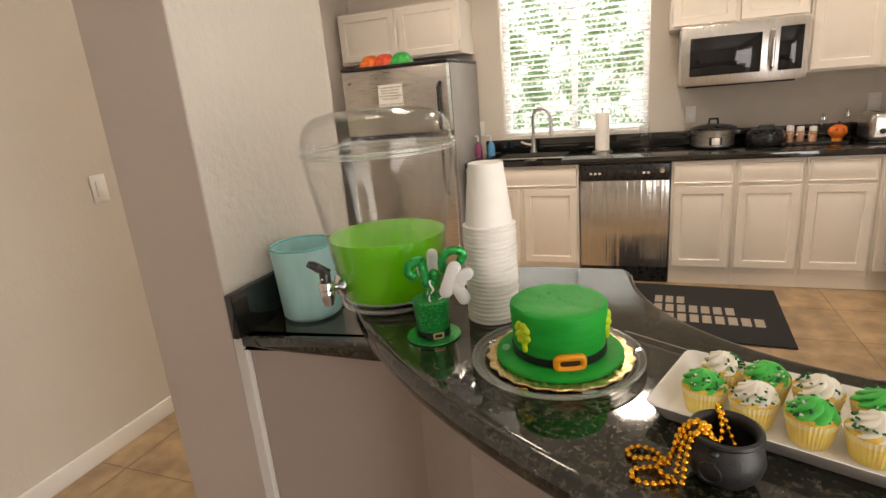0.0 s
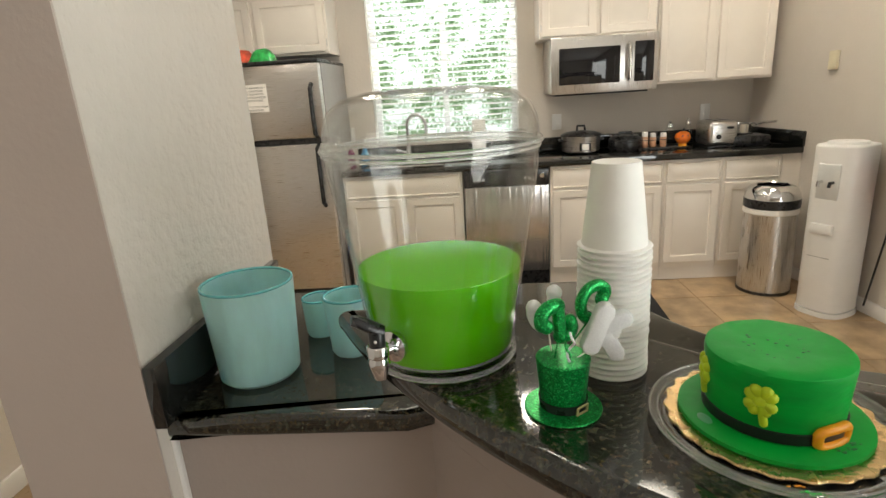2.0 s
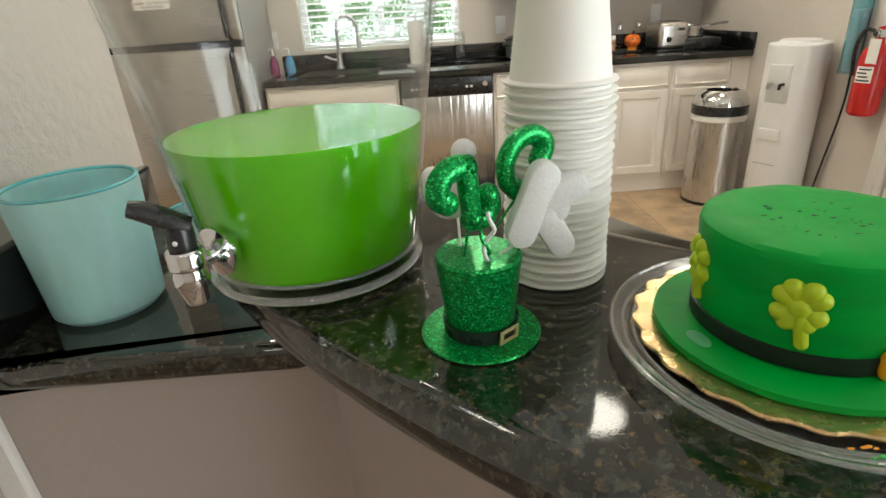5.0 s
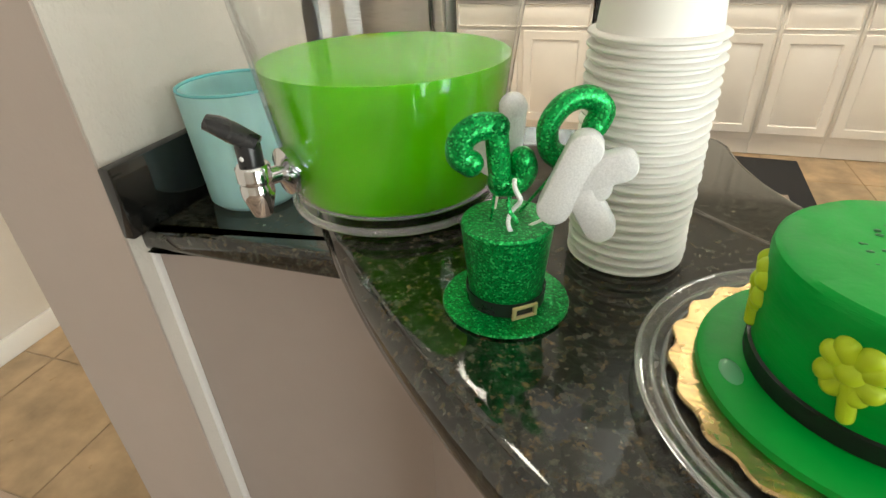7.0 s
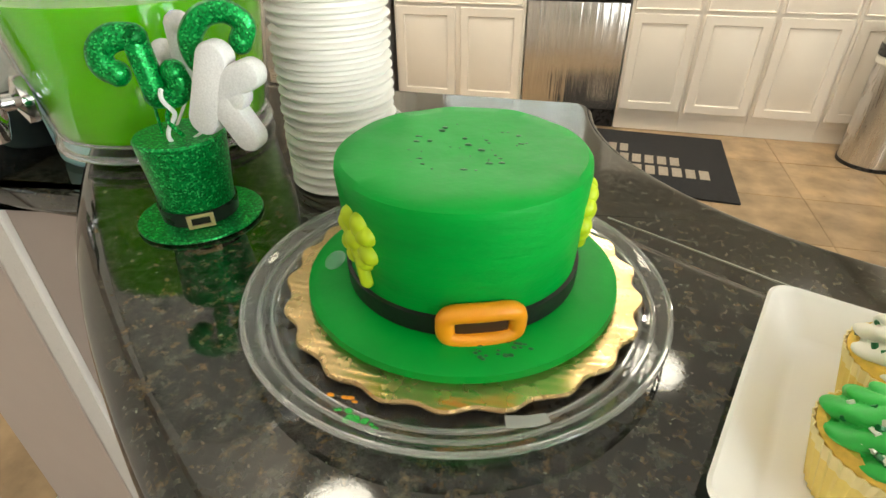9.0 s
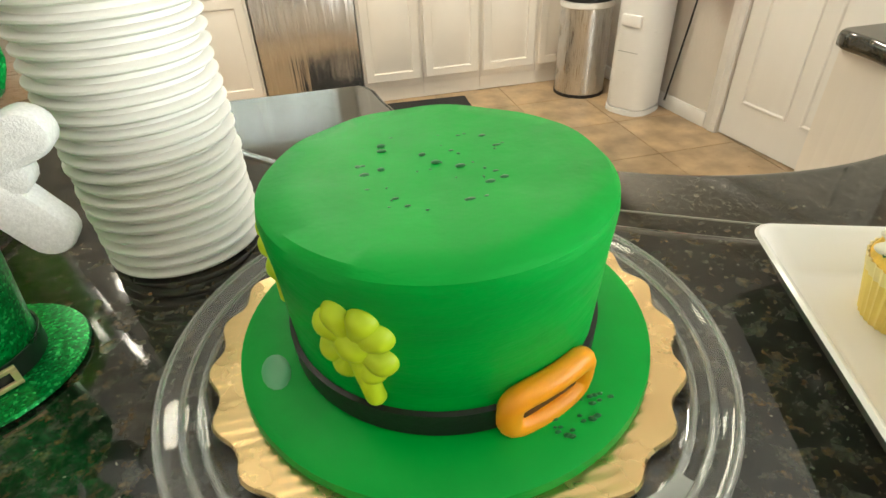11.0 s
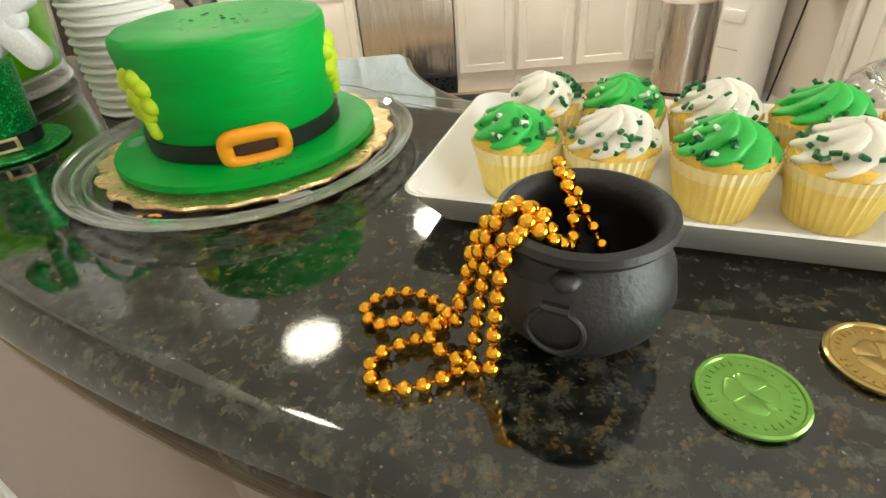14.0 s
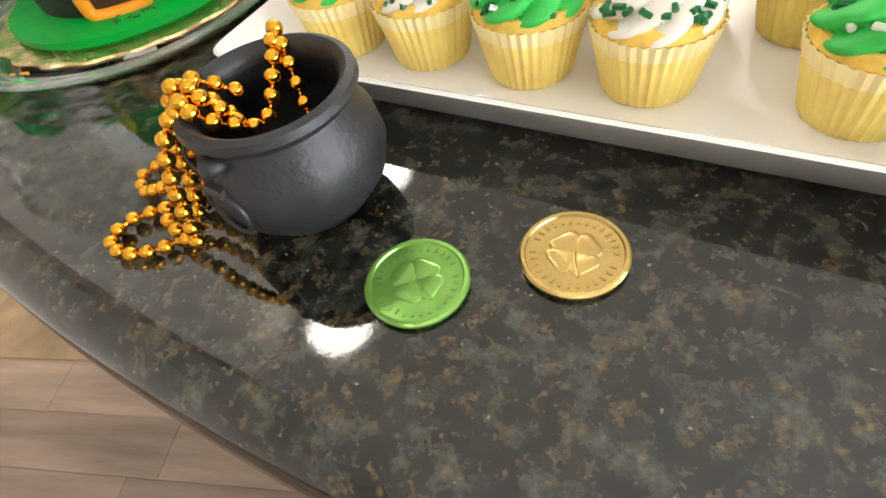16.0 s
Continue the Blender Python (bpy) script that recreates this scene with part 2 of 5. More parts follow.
def thin_clear(name, tint, ior, rough):
    """Thin clear plastic sheet: light passes straight, gloss grows towards the edges."""
    m, nt, b = material(name)
    tr, gl, lw, pw, mr, mx = (nt.nodes.new("ShaderNode" + k) for k in ("BsdfTransparent", "BsdfGlossy", "LayerWeight", "Math", "MapRange", "MixShader"))
    tr.inputs[0].default_value = (*tint, 1)
    gl.inputs["Roughness"].default_value = rough
    pw.operation, pw.inputs[1].default_value = "POWER", 3.6
    nt.links.new(lw.outputs["Facing"], pw.inputs[0])
    nt.links.new(pw.outputs[0], mr.inputs[0])
    mr.inputs[3].default_value, mr.inputs[4].default_value = ((ior - 1) / (ior + 1)) ** 2, 0.7
    for i, o in enumerate((mr.outputs[0], tr.outputs[0], gl.outputs[0])):
        nt.links.new(o, mx.inputs[i])
    bp = nt.nodes.new("ShaderNodeBump")
    bp.inputs["Strength"].default_value, bp.inputs["Distance"].default_value = 0.25, 0.002
    nt.links.new(noise_tex(nt, 22, 2), bp.inputs["Height"])
    nt.links.new(bp.outputs[0], gl.inputs["Normal"])
    nt.links.new(mx.outputs[0], nt.nodes["Material Output"].inputs[0])
    nt.nodes.remove(b)
    return m


M_GLASS = thin_clear("clear_plastic", (0.965, 0.972, 0.968), 1.42, 0.02)
M_TRAY = clear("clear_tray_plastic", (0.97, 0.98, 0.98), 0.005, 1.12, 0.975)
M_RIDGE = clear("clear_plastic_edge", (0.97, 0.98, 0.98), 0.01, 1.45, 0.86)
M_RIDGE.node_tree.nodes["Principled BSDF"].inputs["Coat Weight"].default_value = 0.6
M_TAPE = clear("torn_film", (0.92, 0.92, 0.92), 0.25, 1.15, 0.72)
M_TRAY.node_tree.nodes["Principled BSDF"].inputs["Coat Weight"].default_value = 1.0
M_PANE = clear("window_glass", (0.98, 1, 1), 0.0, 1.1)
M_PUNCH = surface("green_punch", (0.17, 0.68, 0.002), 0.05, vary=0.05, scale=8, sss=0.35)
M_AQUA = surface("frosted_aqua_glass", (0.55, 0.89, 0.88), 0.42, vary=0.16, scale=14, grain=60, depth=0.0008, stretch=(1, 1, 0.35), sss=0.3)
M_AQUA.node_tree.nodes["Principled BSDF"].inputs["Transmission Weight"].default_value = 0.3
M_AQUA_RIM = surface("aqua_glass_rim", (0.16, 0.50, 0.52), 0.12, vary=0.1)
M_MAT = surface("black_mat", (0.014, 0.014, 0.016), 0.9, vary=0.25, scale=60, grain=400, depth=0.003)
M_MATTEXT = surface("mat_lettering", (0.36, 0.31, 0.25), 0.9, vary=0.15, scale=80, grain=400, depth=0.002)
M_TILE = surface("tan_tile", (0.37, 0.26, 0.15), 0.3, vary=0.38, scale=6, grain=16, depth=0.0008, random_amount=0.10)
M_GROUT = surface("grout", (0.30, 0.23, 0.16), 0.9, vary=0.15, scale=30)
M_PLANK = surface("wood_plank", (0.30, 0.22, 0.165), 0.42, vary=0.55, scale=9, grain=40, depth=0.0006, stretch=(0.12, 1, 1), random_amount=0.3)
M_INK = surface("ink", (0.03, 0.03, 0.03), 0.7, vary=0.1)
M_SLAT = surface("blind_slat", (0.86, 0.85, 0.82), 0.4, vary=0.03)
M_PUMPKIN = surface("orange_ceramic", (0.75, 0.17, 0.02), 0.25, vary=0.15, scale=30)
M_BAG_ORANGE = surface("orange_bag", (0.75, 0.16, 0.03), 0.3, vary=0.5, scale=25, grain=30, depth=0.006)
M_BAG_RED = surface("red_bag", (0.55, 0.07, 0.03), 0.3, vary=0.5, scale=25, grain=30, depth=0.006)
M_BAG_GREEN = surface("green_bag", (0.04, 0.35, 0.08), 0.3, vary=0.5, scale=25, grain=30, depth=0.006)
M_SOAP_PINK = surface("plum_soap", (0.28, 0.07, 0.16), 0.2)
M_SOAP_BLUE = surface("blue_soap", (0.10, 0.30, 0.52), 0.2)
M_BLUE_CLEAR = clear("blue_clear_plastic", (0.62, 0.87, 0.95), 0.05, 1.2)
M_SPICE = surface("spice_jar_label", (0.55, 0.30, 0.18), 0.5, vary=0.4, scale=60)
M_LAMP = emitter("lamp_disc", (1.0, 0.92, 0.80), 2)

# ---- mesh helpers ----


def thing(name, loc=(0, 0, 0), rz=0, label="", category="", group="", kind=""):
    ob = new(name)
    ob.matrix_basis = pose(*loc, 0, 0, rz)
    ob.empty_display_size = 0.05
    return tagged(ob, label, category, group, kind)


def part(name, bm, mat, parent=None, label="", smooth=True, m=None):
    me = bpy.data.meshes.new(name)
    bmesh.ops.recalc_face_normals(bm, faces=bm.faces)
    bm.to_mesh(me)
    bm.free()
    me.materials.append(mat)
    if smooth:
        for p in me.polygons:
            p.use_smooth = True
        me.set_sharp_from_angle(angle=radians(38))
    ob = new(name, me)
    if parent:
        ob.parent = parent
    if m:
        ob.matrix_basis = m
    if label:
        ob["label"] = label
    return ob


def box(x0, x1, y0, y1, z0, z1, bevel=0.0, bm=None, seg=2):
    bm = bm or bmesh.new()
    r = bmesh.ops.create_cube(bm, size=1, matrix=Matrix.LocRotScale(((x0 + x1) / 2, (y0 + y1) / 2, (z0 + z1) / 2), None, (abs(x1 - x0), abs(y1 - y0), abs(z1 - z0))))
    if bevel:
        es = list({e for v in r["verts"] for e in v.link_edges})
        bmesh.ops.bevel(bm, geom=es, offset=bevel, segments=seg, profile=0.5, affect='EDGES')
    return bm


def lathe(profile, n=40, bm=None, at=(0, 0, 0), pleat=0.0, pleats=0, closed=False):
    """Turns (radius, height) points round z."""
    bm = bm or bmesh.new()
    rings = []
    for k, (r, z) in enumerate(profile):
        if r < 1e-6:
            rings.append([bm.verts.new((at[0], at[1], at[2] + z))])
            continue
        ring = []
        for i in range(n):
            a = 2 * math.pi * i / n
            rr = r * (1 + pleat * math.cos(pleats * a)) if pleat else r
            ring.append(bm.verts.new((at[0] + rr * math.cos(a), at[1] + rr * math.sin(a), at[2] + z)))
        rings.append(ring)
    pairs = list(zip(rings, rings[1:])) + ([(rings[-1], rings[0])] if closed else [])
    for a, b in pairs:
        for i in range(n):
            j = (i + 1) % n
            if len(a) == 1 and len(b) == 1:
                continue
            if len(a) == 1:
                bm.faces.new((a[0], b[j], b[i]))
            elif len(b) == 1:
                bm.faces.new((a[i], a[j], b[0]))
            else:
                bm.faces.new((a[i], a[j], b[j], b[i]))
    return bm


def tube(points, radius, n=10, bm=None, flat=1.0, cap=True):
    """A round bar along points; radius a number or a function of 0..1."""
    bm = bm or bmesh.new()
    ps = [Vector(p) for p in points]
    rings, up = [], Vector((0.13, 0.2, 1)).normalized()
    for k, p in enumerate(ps):
        d = (ps[min(k + 1, len(ps) - 1)] - ps[max(k - 1, 0)]).normalized()
        u = (up - d * up.dot(d))
        u = u.normalized() if u.length > 1e-3 else d.orthogonal().normalized()
        up, w = u, d.cross(u)
        r = radius(k / max(1, len(ps) - 1)) if callable(radius) else radius
        rings.append([bm.verts.new(p + u * (r * math.cos(2 * math.pi * i / n)) + w * (r * flat * math.sin(2 * math.pi * i / n))) for i in range(n)])
    for a, b in zip(rings, rings[1:]):
        for i in range(n):
            bm.faces.new((a[i], a[(i + 1) % n], b[(i + 1) % n], b[i]))
    if cap:
        bm.faces.new(rings[0][::-1])
        bm.faces.new(rings[-1])
    return bm


def spline(ctrl, step=8):
    ps = [Vector(p) for p in ctrl]
    out = []
    for i in range(len(ps) - 1):
        p0, p1, p2, p3 = ps[max(i - 1, 0)], ps[i], ps[i + 1], ps[min(i + 2, len(ps) - 1)]
        for k in range(step):
            t = k / step
            out.append(0.5 * ((2 * p1) + (p2 - p0) * t + (2 * p0 - 5 * p1 + 4 * p2 - p3) * t * t + (3 * p1 - p0 - 3 * p2 + p3) * t ** 3))
    out.append(ps[-1])
    return out


def prism(outline, z0, z1, bm=None):
    bm = bm or bmesh.new()
    lo = [bm.verts.new((x, y, z0)) for x, y in outline]
    hi = [bm.verts.new((x, y, z1)) for x, y in outline]
    n = len(outline)
    bm.faces.new(lo[::-1])
    bm.faces.new(hi)
    for i in range(n):
        bm.faces.new((lo[i], lo[(i + 1) % n], hi[(i + 1) % n], hi[i]))
    return bm


def slab(outline, z0, z1, edge=0.012, steps=4):
    """A stone top with its edge rounded over, above and below."""
    bm = bmesh.new()
    n = len(outline)
    P = [Vector(p) for p in outline]
    area2 = sum(P[i].x * P[(i + 1) % n].y - P[(i + 1) % n].x * P[i].y for i in range(n))
    sgn = 1 if area2 > 0 else -1
    nrm = []
    for i in range(n):
        d1, d2 = (P[i] - P[i - 1]).normalized(), (P[(i + 1) % n] - P[i]).normalized()
        a, b = Vector((-d1.y, d1.x)) * sgn, Vector((-d2.y, d2.x)) * sgn
        m = (a + b)
        m = m.normalized() if m.length > 1e-4 else a
        nrm.append(m / max(0.35, m.dot(a)))
    prof = [(edge * (1 - math.sin(k / steps * math.pi / 2)), z0 + edge * (1 - math.cos(k / steps * math.pi / 2))) for k in range(steps + 1)]
    prof += [(i, z0 + z1 - z) for i, z in reversed(prof)]
    prof = [(edge + 0.004, z0)] + prof + [(edge + 0.004, z1)]
    rings = [[bm.verts.new((*(P[i] + nrm[i] * ins), z)) for i in range(n)] for ins, z in prof]
    for a, b in zip(rings, rings[1:]):
        for i in range(n):
            bm.faces.new((a[i], a[(i + 1) % n], b[(i + 1) % n], b[i]))
    bm.faces.new(rings[0][::-1])
    bm.faces.new(rings[-1])
    return bm


def panel(w, h, t=0.019, rail=0.055, bm=None, at=(0, 0)):
    """A raised-panel front in the xz plane, facing -y, its back at y = 0."""
    bm = bm or bmesh.new()
    rows = [(0, 0), (0, -t + 0.004), (0.004, -t), (rail, -t), (rail + 0.006, -t + 0.008), (rail + 0.014, -t + 0.008), (rail + 0.034, -t + 0.001)]
    rings = []
    for ins, y in rows:
        x0, x1, z0, z1 = at[0] + ins, at[0] + w - ins, at[1] + ins, at[1] + h - ins
        rings.append([bm.verts.new(p) for p in ((x0, y, z0), (x1, y, z0), (x1, y, z1), (x0, y, z1))])
    for a, b in zip(rings, rings[1:]):
        for i in range(4):
            bm.faces.new((a[i], a[(i + 1) % 4], b[(i + 1) % 4], b[i]))
    bm.faces.new(rings[-1])
    bm.faces.new(rings[0][::-1])
    return bm


def sphere(c, r, bm=None, u=14, v=9, scale=(1, 1, 1), rot=None):
    bm = bm or bmesh.new()
    m = Matrix.Translation(c) @ (rot.to_4x4() if rot else Matrix()) @ Matrix.Diagonal((r * scale[0], r * scale[1], r * scale[2], 1))
    bmesh.ops.create_uvsphere(bm, u_segments=u, v_segments=v, radius=1, matrix=m)
    return bm


def cylinder(c, r, h, n=24, bevel=0.0, bm=None):
    b = min(bevel, r * 0.5, h * 0.45)
    prof = [(0, 0), (r - b, 0), (r, b), (r, h - b), (r - b, h), (0, h)] if b else [(0, 0), (r, 0), (r, h), (0, h)]
    return lathe(prof, n, bm, c)


def lettering(body, size, m, mat, parent, depth=0.0002, align="CENTER"):
    c = bpy.data.curves.new("lettering", "FONT")
    c.body, c.size, c.extrude, c.align_x, c.space_line = body, size, depth, align, 1.15
    tmp = bpy.data.objects.new("lettering_source", c)
    me = bpy.data.meshes.new_from_object(tmp)
    bpy.data.objects.remove(tmp)
    ob = new("lettering", me)
    me.materials.append(mat)
    ob.parent, ob.matrix_basis = parent, m
    return ob


# ---- the shell of the place ----
XL, XR, YB, YF = -0.94, 3.085, 4.13, -3.5
XE = 3.95  # how far the floors and ceiling reach under and over the splayed east wall
# the east wall is not square to the kitchen wall: it swings out from their corner
EAST = Matrix.Translation((XR, YB, 0)) @ pose(0, 0, 0, 0, 0, 5.3) @ Matrix.Translation((-XR, -YB, 0))
WX0, WX1, WZ0, WZ1 = 0.155, 1.305, 1.035, 2.36


def structure(name, bm, mat, label, smooth=False):
    return tagged(part(name, bm, mat, smooth=smooth), label, "", "", "structure")


bm = box(-1.35, WX0, YB, YB + 0.16, 0, CEIL)
box(WX1, XR + 0.15, YB, YB + 0.16, 0, CEIL, bm=bm)
box(WX0, WX1, YB, YB + 0.16, 0, WZ0, bm=bm)
box(WX0, WX1, YB, YB + 0.16, WZ1, CEIL, bm=bm)
structure("wall_north", bm, M_WALL, "beige painted kitchen wall with a window opening")
DY0, DY1, DZ = 1.547, 2.377, 2.04
GY0, GY1, GZ = -2.3, 0.4, 2.15  # added unseen opening further along the same wall, for the fill lamp
bm = box(XR, XR + 0.14, DY1, YB, 0, CEIL)
box(XR, XR + 0.14, YF - 0.15, GY0, 0, CEIL, bm=bm)
box(XR, XR + 0.14, GY0, GY1, GZ, CEIL, bm=bm)
box(XR, XR + 0.14, GY1, DY0, 0, CEIL, bm=bm)
box(XR, XR + 0.14, DY0, DY1, DZ, CEIL, bm=bm)
structure("wall_east", bm, M_WALL, "beige painted wall with a white panelled door").matrix_basis = EAST
bm = box(XL - 0.14, XL, YF, 2.5, 0, CEIL)
box(-1.35, -1.2, 2.5, YB, 0, CEIL, bm=bm)
box(-1.2, XL, 2.36, 2.5, 0, CEIL, bm=bm)
structure("wall_west", bm, M_WALL, "beige painted passage wall with orange-peel texture")
structure("wall_south", box(XL - 0.14, XE, YF - 0.15, YF, 0, CEIL), M_WALL, "plain beige wall closing the room")
structure("ceiling", box(-1.35, XE, YF - 0.15, YB + 0.16, CEIL, CEIL + 0.1), M_CEIL, "white textured ceiling")
column = structure("wall_wing", box(0.16, 0.402, 0.462, 1.035, 0, CEIL, 0.006), M_WING, "free-standing end of a wall with orange-peel texture", True)
# same tan paint as the bar wall, coloured lighter as more light falls here
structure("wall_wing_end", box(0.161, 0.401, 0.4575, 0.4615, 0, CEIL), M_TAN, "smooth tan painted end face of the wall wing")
structure("ground", box(-400, 400, -400, 400, -0.6, -0.5), M_GROUT, "bare ground outside")

bm = box(XL, XL + 0.014, YF, 2.36, 0, 0.085, 0.003)
box(0.151, 0.165, 0.448, 1.02, 0, 0.085, 0.003, bm=bm)
box(0.151, 0.402, 0.448, 0.462, 0, 0.085, 0.003, bm=bm)
structure("baseboard", bm, M_TRIM, "white painted baseboard", True)
bm = box(XR - 0.014, XR, DY1 + 0.09, 3.52, 0, 0.085, 0.003)
box(XR - 0.014, XR, GY1, DY0 - 0.09, 0, 0.085, 0.003, bm=bm)
structure("baseboard", bm, M_TRIM, "white painted baseboard beside the door", True).matrix_basis = EAST

# door in the east wall
door = thing("door_1", (XR, DY1, 0), -90, "white six-panel door with a chrome lever, closed", "door", kind="structure")
door.matrix_basis = EAST @ door.matrix_basis
W = DY1 - DY0
bm = box(0.004, W - 0.004, 0.012, 0.05, 0.008, DZ - 0.004)
part("leaf", bm, M_DOOR, door, smooth=False)
for cx in (0.10, W / 2 + 0.04):
    for z0, h in ((0.2, 0.62), (0.98, 0.62), (1.70, 0.24)):
        part("door_panel", panel(W / 2 - 0.14, h, 0.010, 0.012, at=(cx, z0)), M_DOOR, door, m=pose(0, 0.0125, 0))
bm = box(-0.085, 0, -0.016, 0.0, 0, DZ + 0.085, 0.005)
box(W, W + 0.085, -0.016, 0.0, 0, DZ + 0.085, 0.005, bm=bm)
box(0, W, -0.016, 0.0, DZ, DZ + 0.085, 0.005, bm=bm)
box(-0.05, -0.03, -0.020, -0.012, 0, DZ + 0.05, 0.003, bm=bm)
part("door_frame", bm, M_TRIM, door)
handle = part("door_handle", lathe([(0, 0), (0.03, 0), (0.03, 0.008), (0.012, 0.014), (0.012, 0.045), (0, 0.045)], 24), M_CHROME, door, "chrome lever handle", m=pose(0.065, 0.011, 0.955, 90))
part("lever", tube([(0, 0, 0.04), (0.03, 0, 0.05), (0.08, 0.004, 0.05), (0.105, 0.006, 0.046)], 0.009, 10), M_CHROME, handle)

# window
win = thing("window_1", (0, YB, 0), 0, "white sliding window behind open blinds", "window", kind="structure")
bm = box(WX0, WX1, 0.10, 0.15, WZ0, WZ0 + 0.045, 0.004)
box(WX0, WX1, 0.10, 0.15, WZ1 - 0.045, WZ1, 0.004, bm=bm)
box(WX0, WX0 + 0.045, 0.10, 0.15, WZ0 + 0.045, WZ1 - 0.045, 0.004, bm=bm)
box(WX1 - 0.045, WX1, 0.10, 0.15, WZ0 + 0.045, WZ1 - 0.045, 0.004, bm=bm)
box(0.71, 0.755, 0.10, 0.15, WZ0 + 0.045, WZ1 - 0.045, 0.004, bm=bm)
part("window_frame", bm, M_TRIM, win)
for a, b in ((WX0 + 0.045, 0.71), (0.755, WX1 - 0.045)):
    p = part("pane", box(a, b, 0.122, 0.126, WZ0 + 0.045, WZ1 - 0.045), M_PANE, win, smooth=False)
    p.visible_shadow = False
part("window_sill", box(WX0 - 0.0, WX1 + 0.0, 0.0, 0.10, WZ0 - 0.0, WZ0 + 0.012, 0.003), M_TRIM, win)
blind = thing("window_blind", (0, YB + 0.045, 0), 0, "white horizontal slat blind, lowered with open slats", "blind")
part("head_rail", box(WX0 + 0.006, WX1 - 0.006, -0.03, 0.03, WZ1 - 0.05, WZ1 - 0.002, 0.004), M_SLAT, blind)
part("bottom_rail", box(WX0 + 0.01, WX1 - 0.01, -0.026, 0.026, WZ0 + 0.016, WZ0 + 0.032, 0.004), M_SLAT, blind)
bm = bmesh.new()
NS = 6
xs = (WX0 + 0.01, WX1 - 0.01)
rows = [[bm.verts.new((x, -0.025 + 0.05 * k / NS, 0.0045 * math.sin(math.pi * k / NS) + dz)) for k in range(NS + 1)] for x, dz in ((xs[0], 0), (xs[1], 0), (xs[0], 0.0028), (xs[1], 0.0028))]
for k in range(NS):
    bm.faces.new((rows[0][k], rows[1][k], rows[1][k + 1], rows[0][k + 1]))
    bm.faces.new((rows[2][k], rows[3][k], rows[3][k + 1], rows[2][k + 1]))
for k in (0, NS):
    bm.faces.new((rows[0][k], rows[1][k], rows[3][k], rows[2][k]))
slat = part("slat", bm, M_SLAT, blind, m=pose(0, 0, WZ0 + 0.06, -14))
k = 1
while WZ0 + 0.06 + 0.0425 * k < WZ1 - 0.06:
    ob = new("slat", slat.data)
    ob.parent, ob.matrix_basis = blind, pose(0, 0, WZ0 + 0.06 + 0.0425 * k, -14 + random.uniform(-2, 2))
    k += 1
for x in (0.30, 0.73, 1.16):
    part("ladder_cord", box(x - 0.0015, x + 0.0015, -0.029, -0.027, WZ0 + 0.03, WZ1 - 0.05), M_SLAT, blind, smooth=False)

# the view outside
m, nt, b = material("garden_view")
n1, n2 = noise_tex(nt, 2.4, 8, 0.7), noise_tex(nt, 16, 6, 0.75)
add = nt.nodes.new("ShaderNodeMath")
add.operation = "ADD"
nt.links.new(n1, add.inputs[0])
nt.links.new(n2, add.inputs[1])
c = ramp(nt, add.outputs[0], [(0.40, (0.04, 0.09, 0.03)), (0.48, (0.14, 0.22, 0.09)), (0.52, (0.5, 0.55, 0.48)), (0.56, (1, 1, 1))])
c_in = c.node
sc = nt.nodes.new("ShaderNodeMath")
sc.operation = "MULTIPLY"
sc.inputs[1].default_value = 0.5
nt.links.new(add.outputs[0], sc.inputs[0])
nt.links.new(sc.outputs[0], c_in.inputs[0])
nt.links.new(c, b.inputs["Emission Color"])
b.inputs["Base Color"].default_value = (0, 0, 0, 1)
b.inputs["Emission Strength"].default_value = 2.2
structure("backdrop", box(-14, 16, 12, 12.1, -0.5, 9), m, "sunlit trees and paths outside the window")

# ceiling lights, the unseen added ones included
first = None
for lx, ly, watts in DOWNLIGHTS_AND_FILL:
    if first is None:
        first = thing("ceiling_light", (lx, ly, CEIL), 0, "round recessed ceiling light with a white trim ring, in a partly added set", "ceiling light", "recessed ceiling lights")
        part("trim_ring", lathe([(0.105, -0.001), (0.107, -0.008), (0.13, -0.006), (0.135, 0.0)], 32), M_TRIM, first)
        part("lens", lathe([(0, -0.003), (0.1055, -0.003)], 32), M_LAMP, first)
    else:
        copy_thing(first, pose(lx, ly, CEIL))

# ---- round bar: raised top, lower top, walls under them ----
CX, CY = 1.78, 1.045
R_OUT, R_BACK, R_IN, R_WALL = 1.200, 0.909, 0.518, 1.085
BAR, LOW = 1.09, 0.925


def arc(r, a0, a1, n):
    return [(CX + r * math.cos(radians(a0 + (a1 - a0) * k / n)), CY + r * math.sin(radians(a0 + (a1 - a0) * k / n))) for k in range(n + 1)]


END = 0.53
a_out = math.degrees(math.asin((CY - END) / R_OUT))
a_back = math.degrees(math.asin((CY - END) / R_BACK))
outline = arc(R_OUT, 180 + a_out + 1.2, 360 - a_out - 1.2, 90)
x0, x1 = CX - R_OUT * math.cos(radians(a_out)), CX + R_OUT * math.cos(radians(a_out))
outline += [(x1 - 0.004, END - 0.012), (x1 - 0.016, END - 0.002), (x1 - 0.03, END)]
outline += arc(R_BACK, 360 - a_back, 180 + a_back, 70)
outline += [(x0 + 0.03, END), (x0 + 0.016, END - 0.002), (x0 + 0.004, END - 0.012)]
bar_top = part("bar_top", slab(outline, BAR - 0.04, BAR, 0.017, 5), M_GRANITE)
tagged(bar_top, "polished dark green-black granite bar top, curved", "countertop", kind="structure")

end_y = 1.06
low = [(0.37, 0.50), (0.375, 0.49), (0.385, 0.485), (0.80, 0.485), (0.86, 0.51)]
low += arc(R_WALL - 0.10, 180 + 31, 360 - 31, 40)
low += [(2.96, 0.485), (2.96, end_y)]
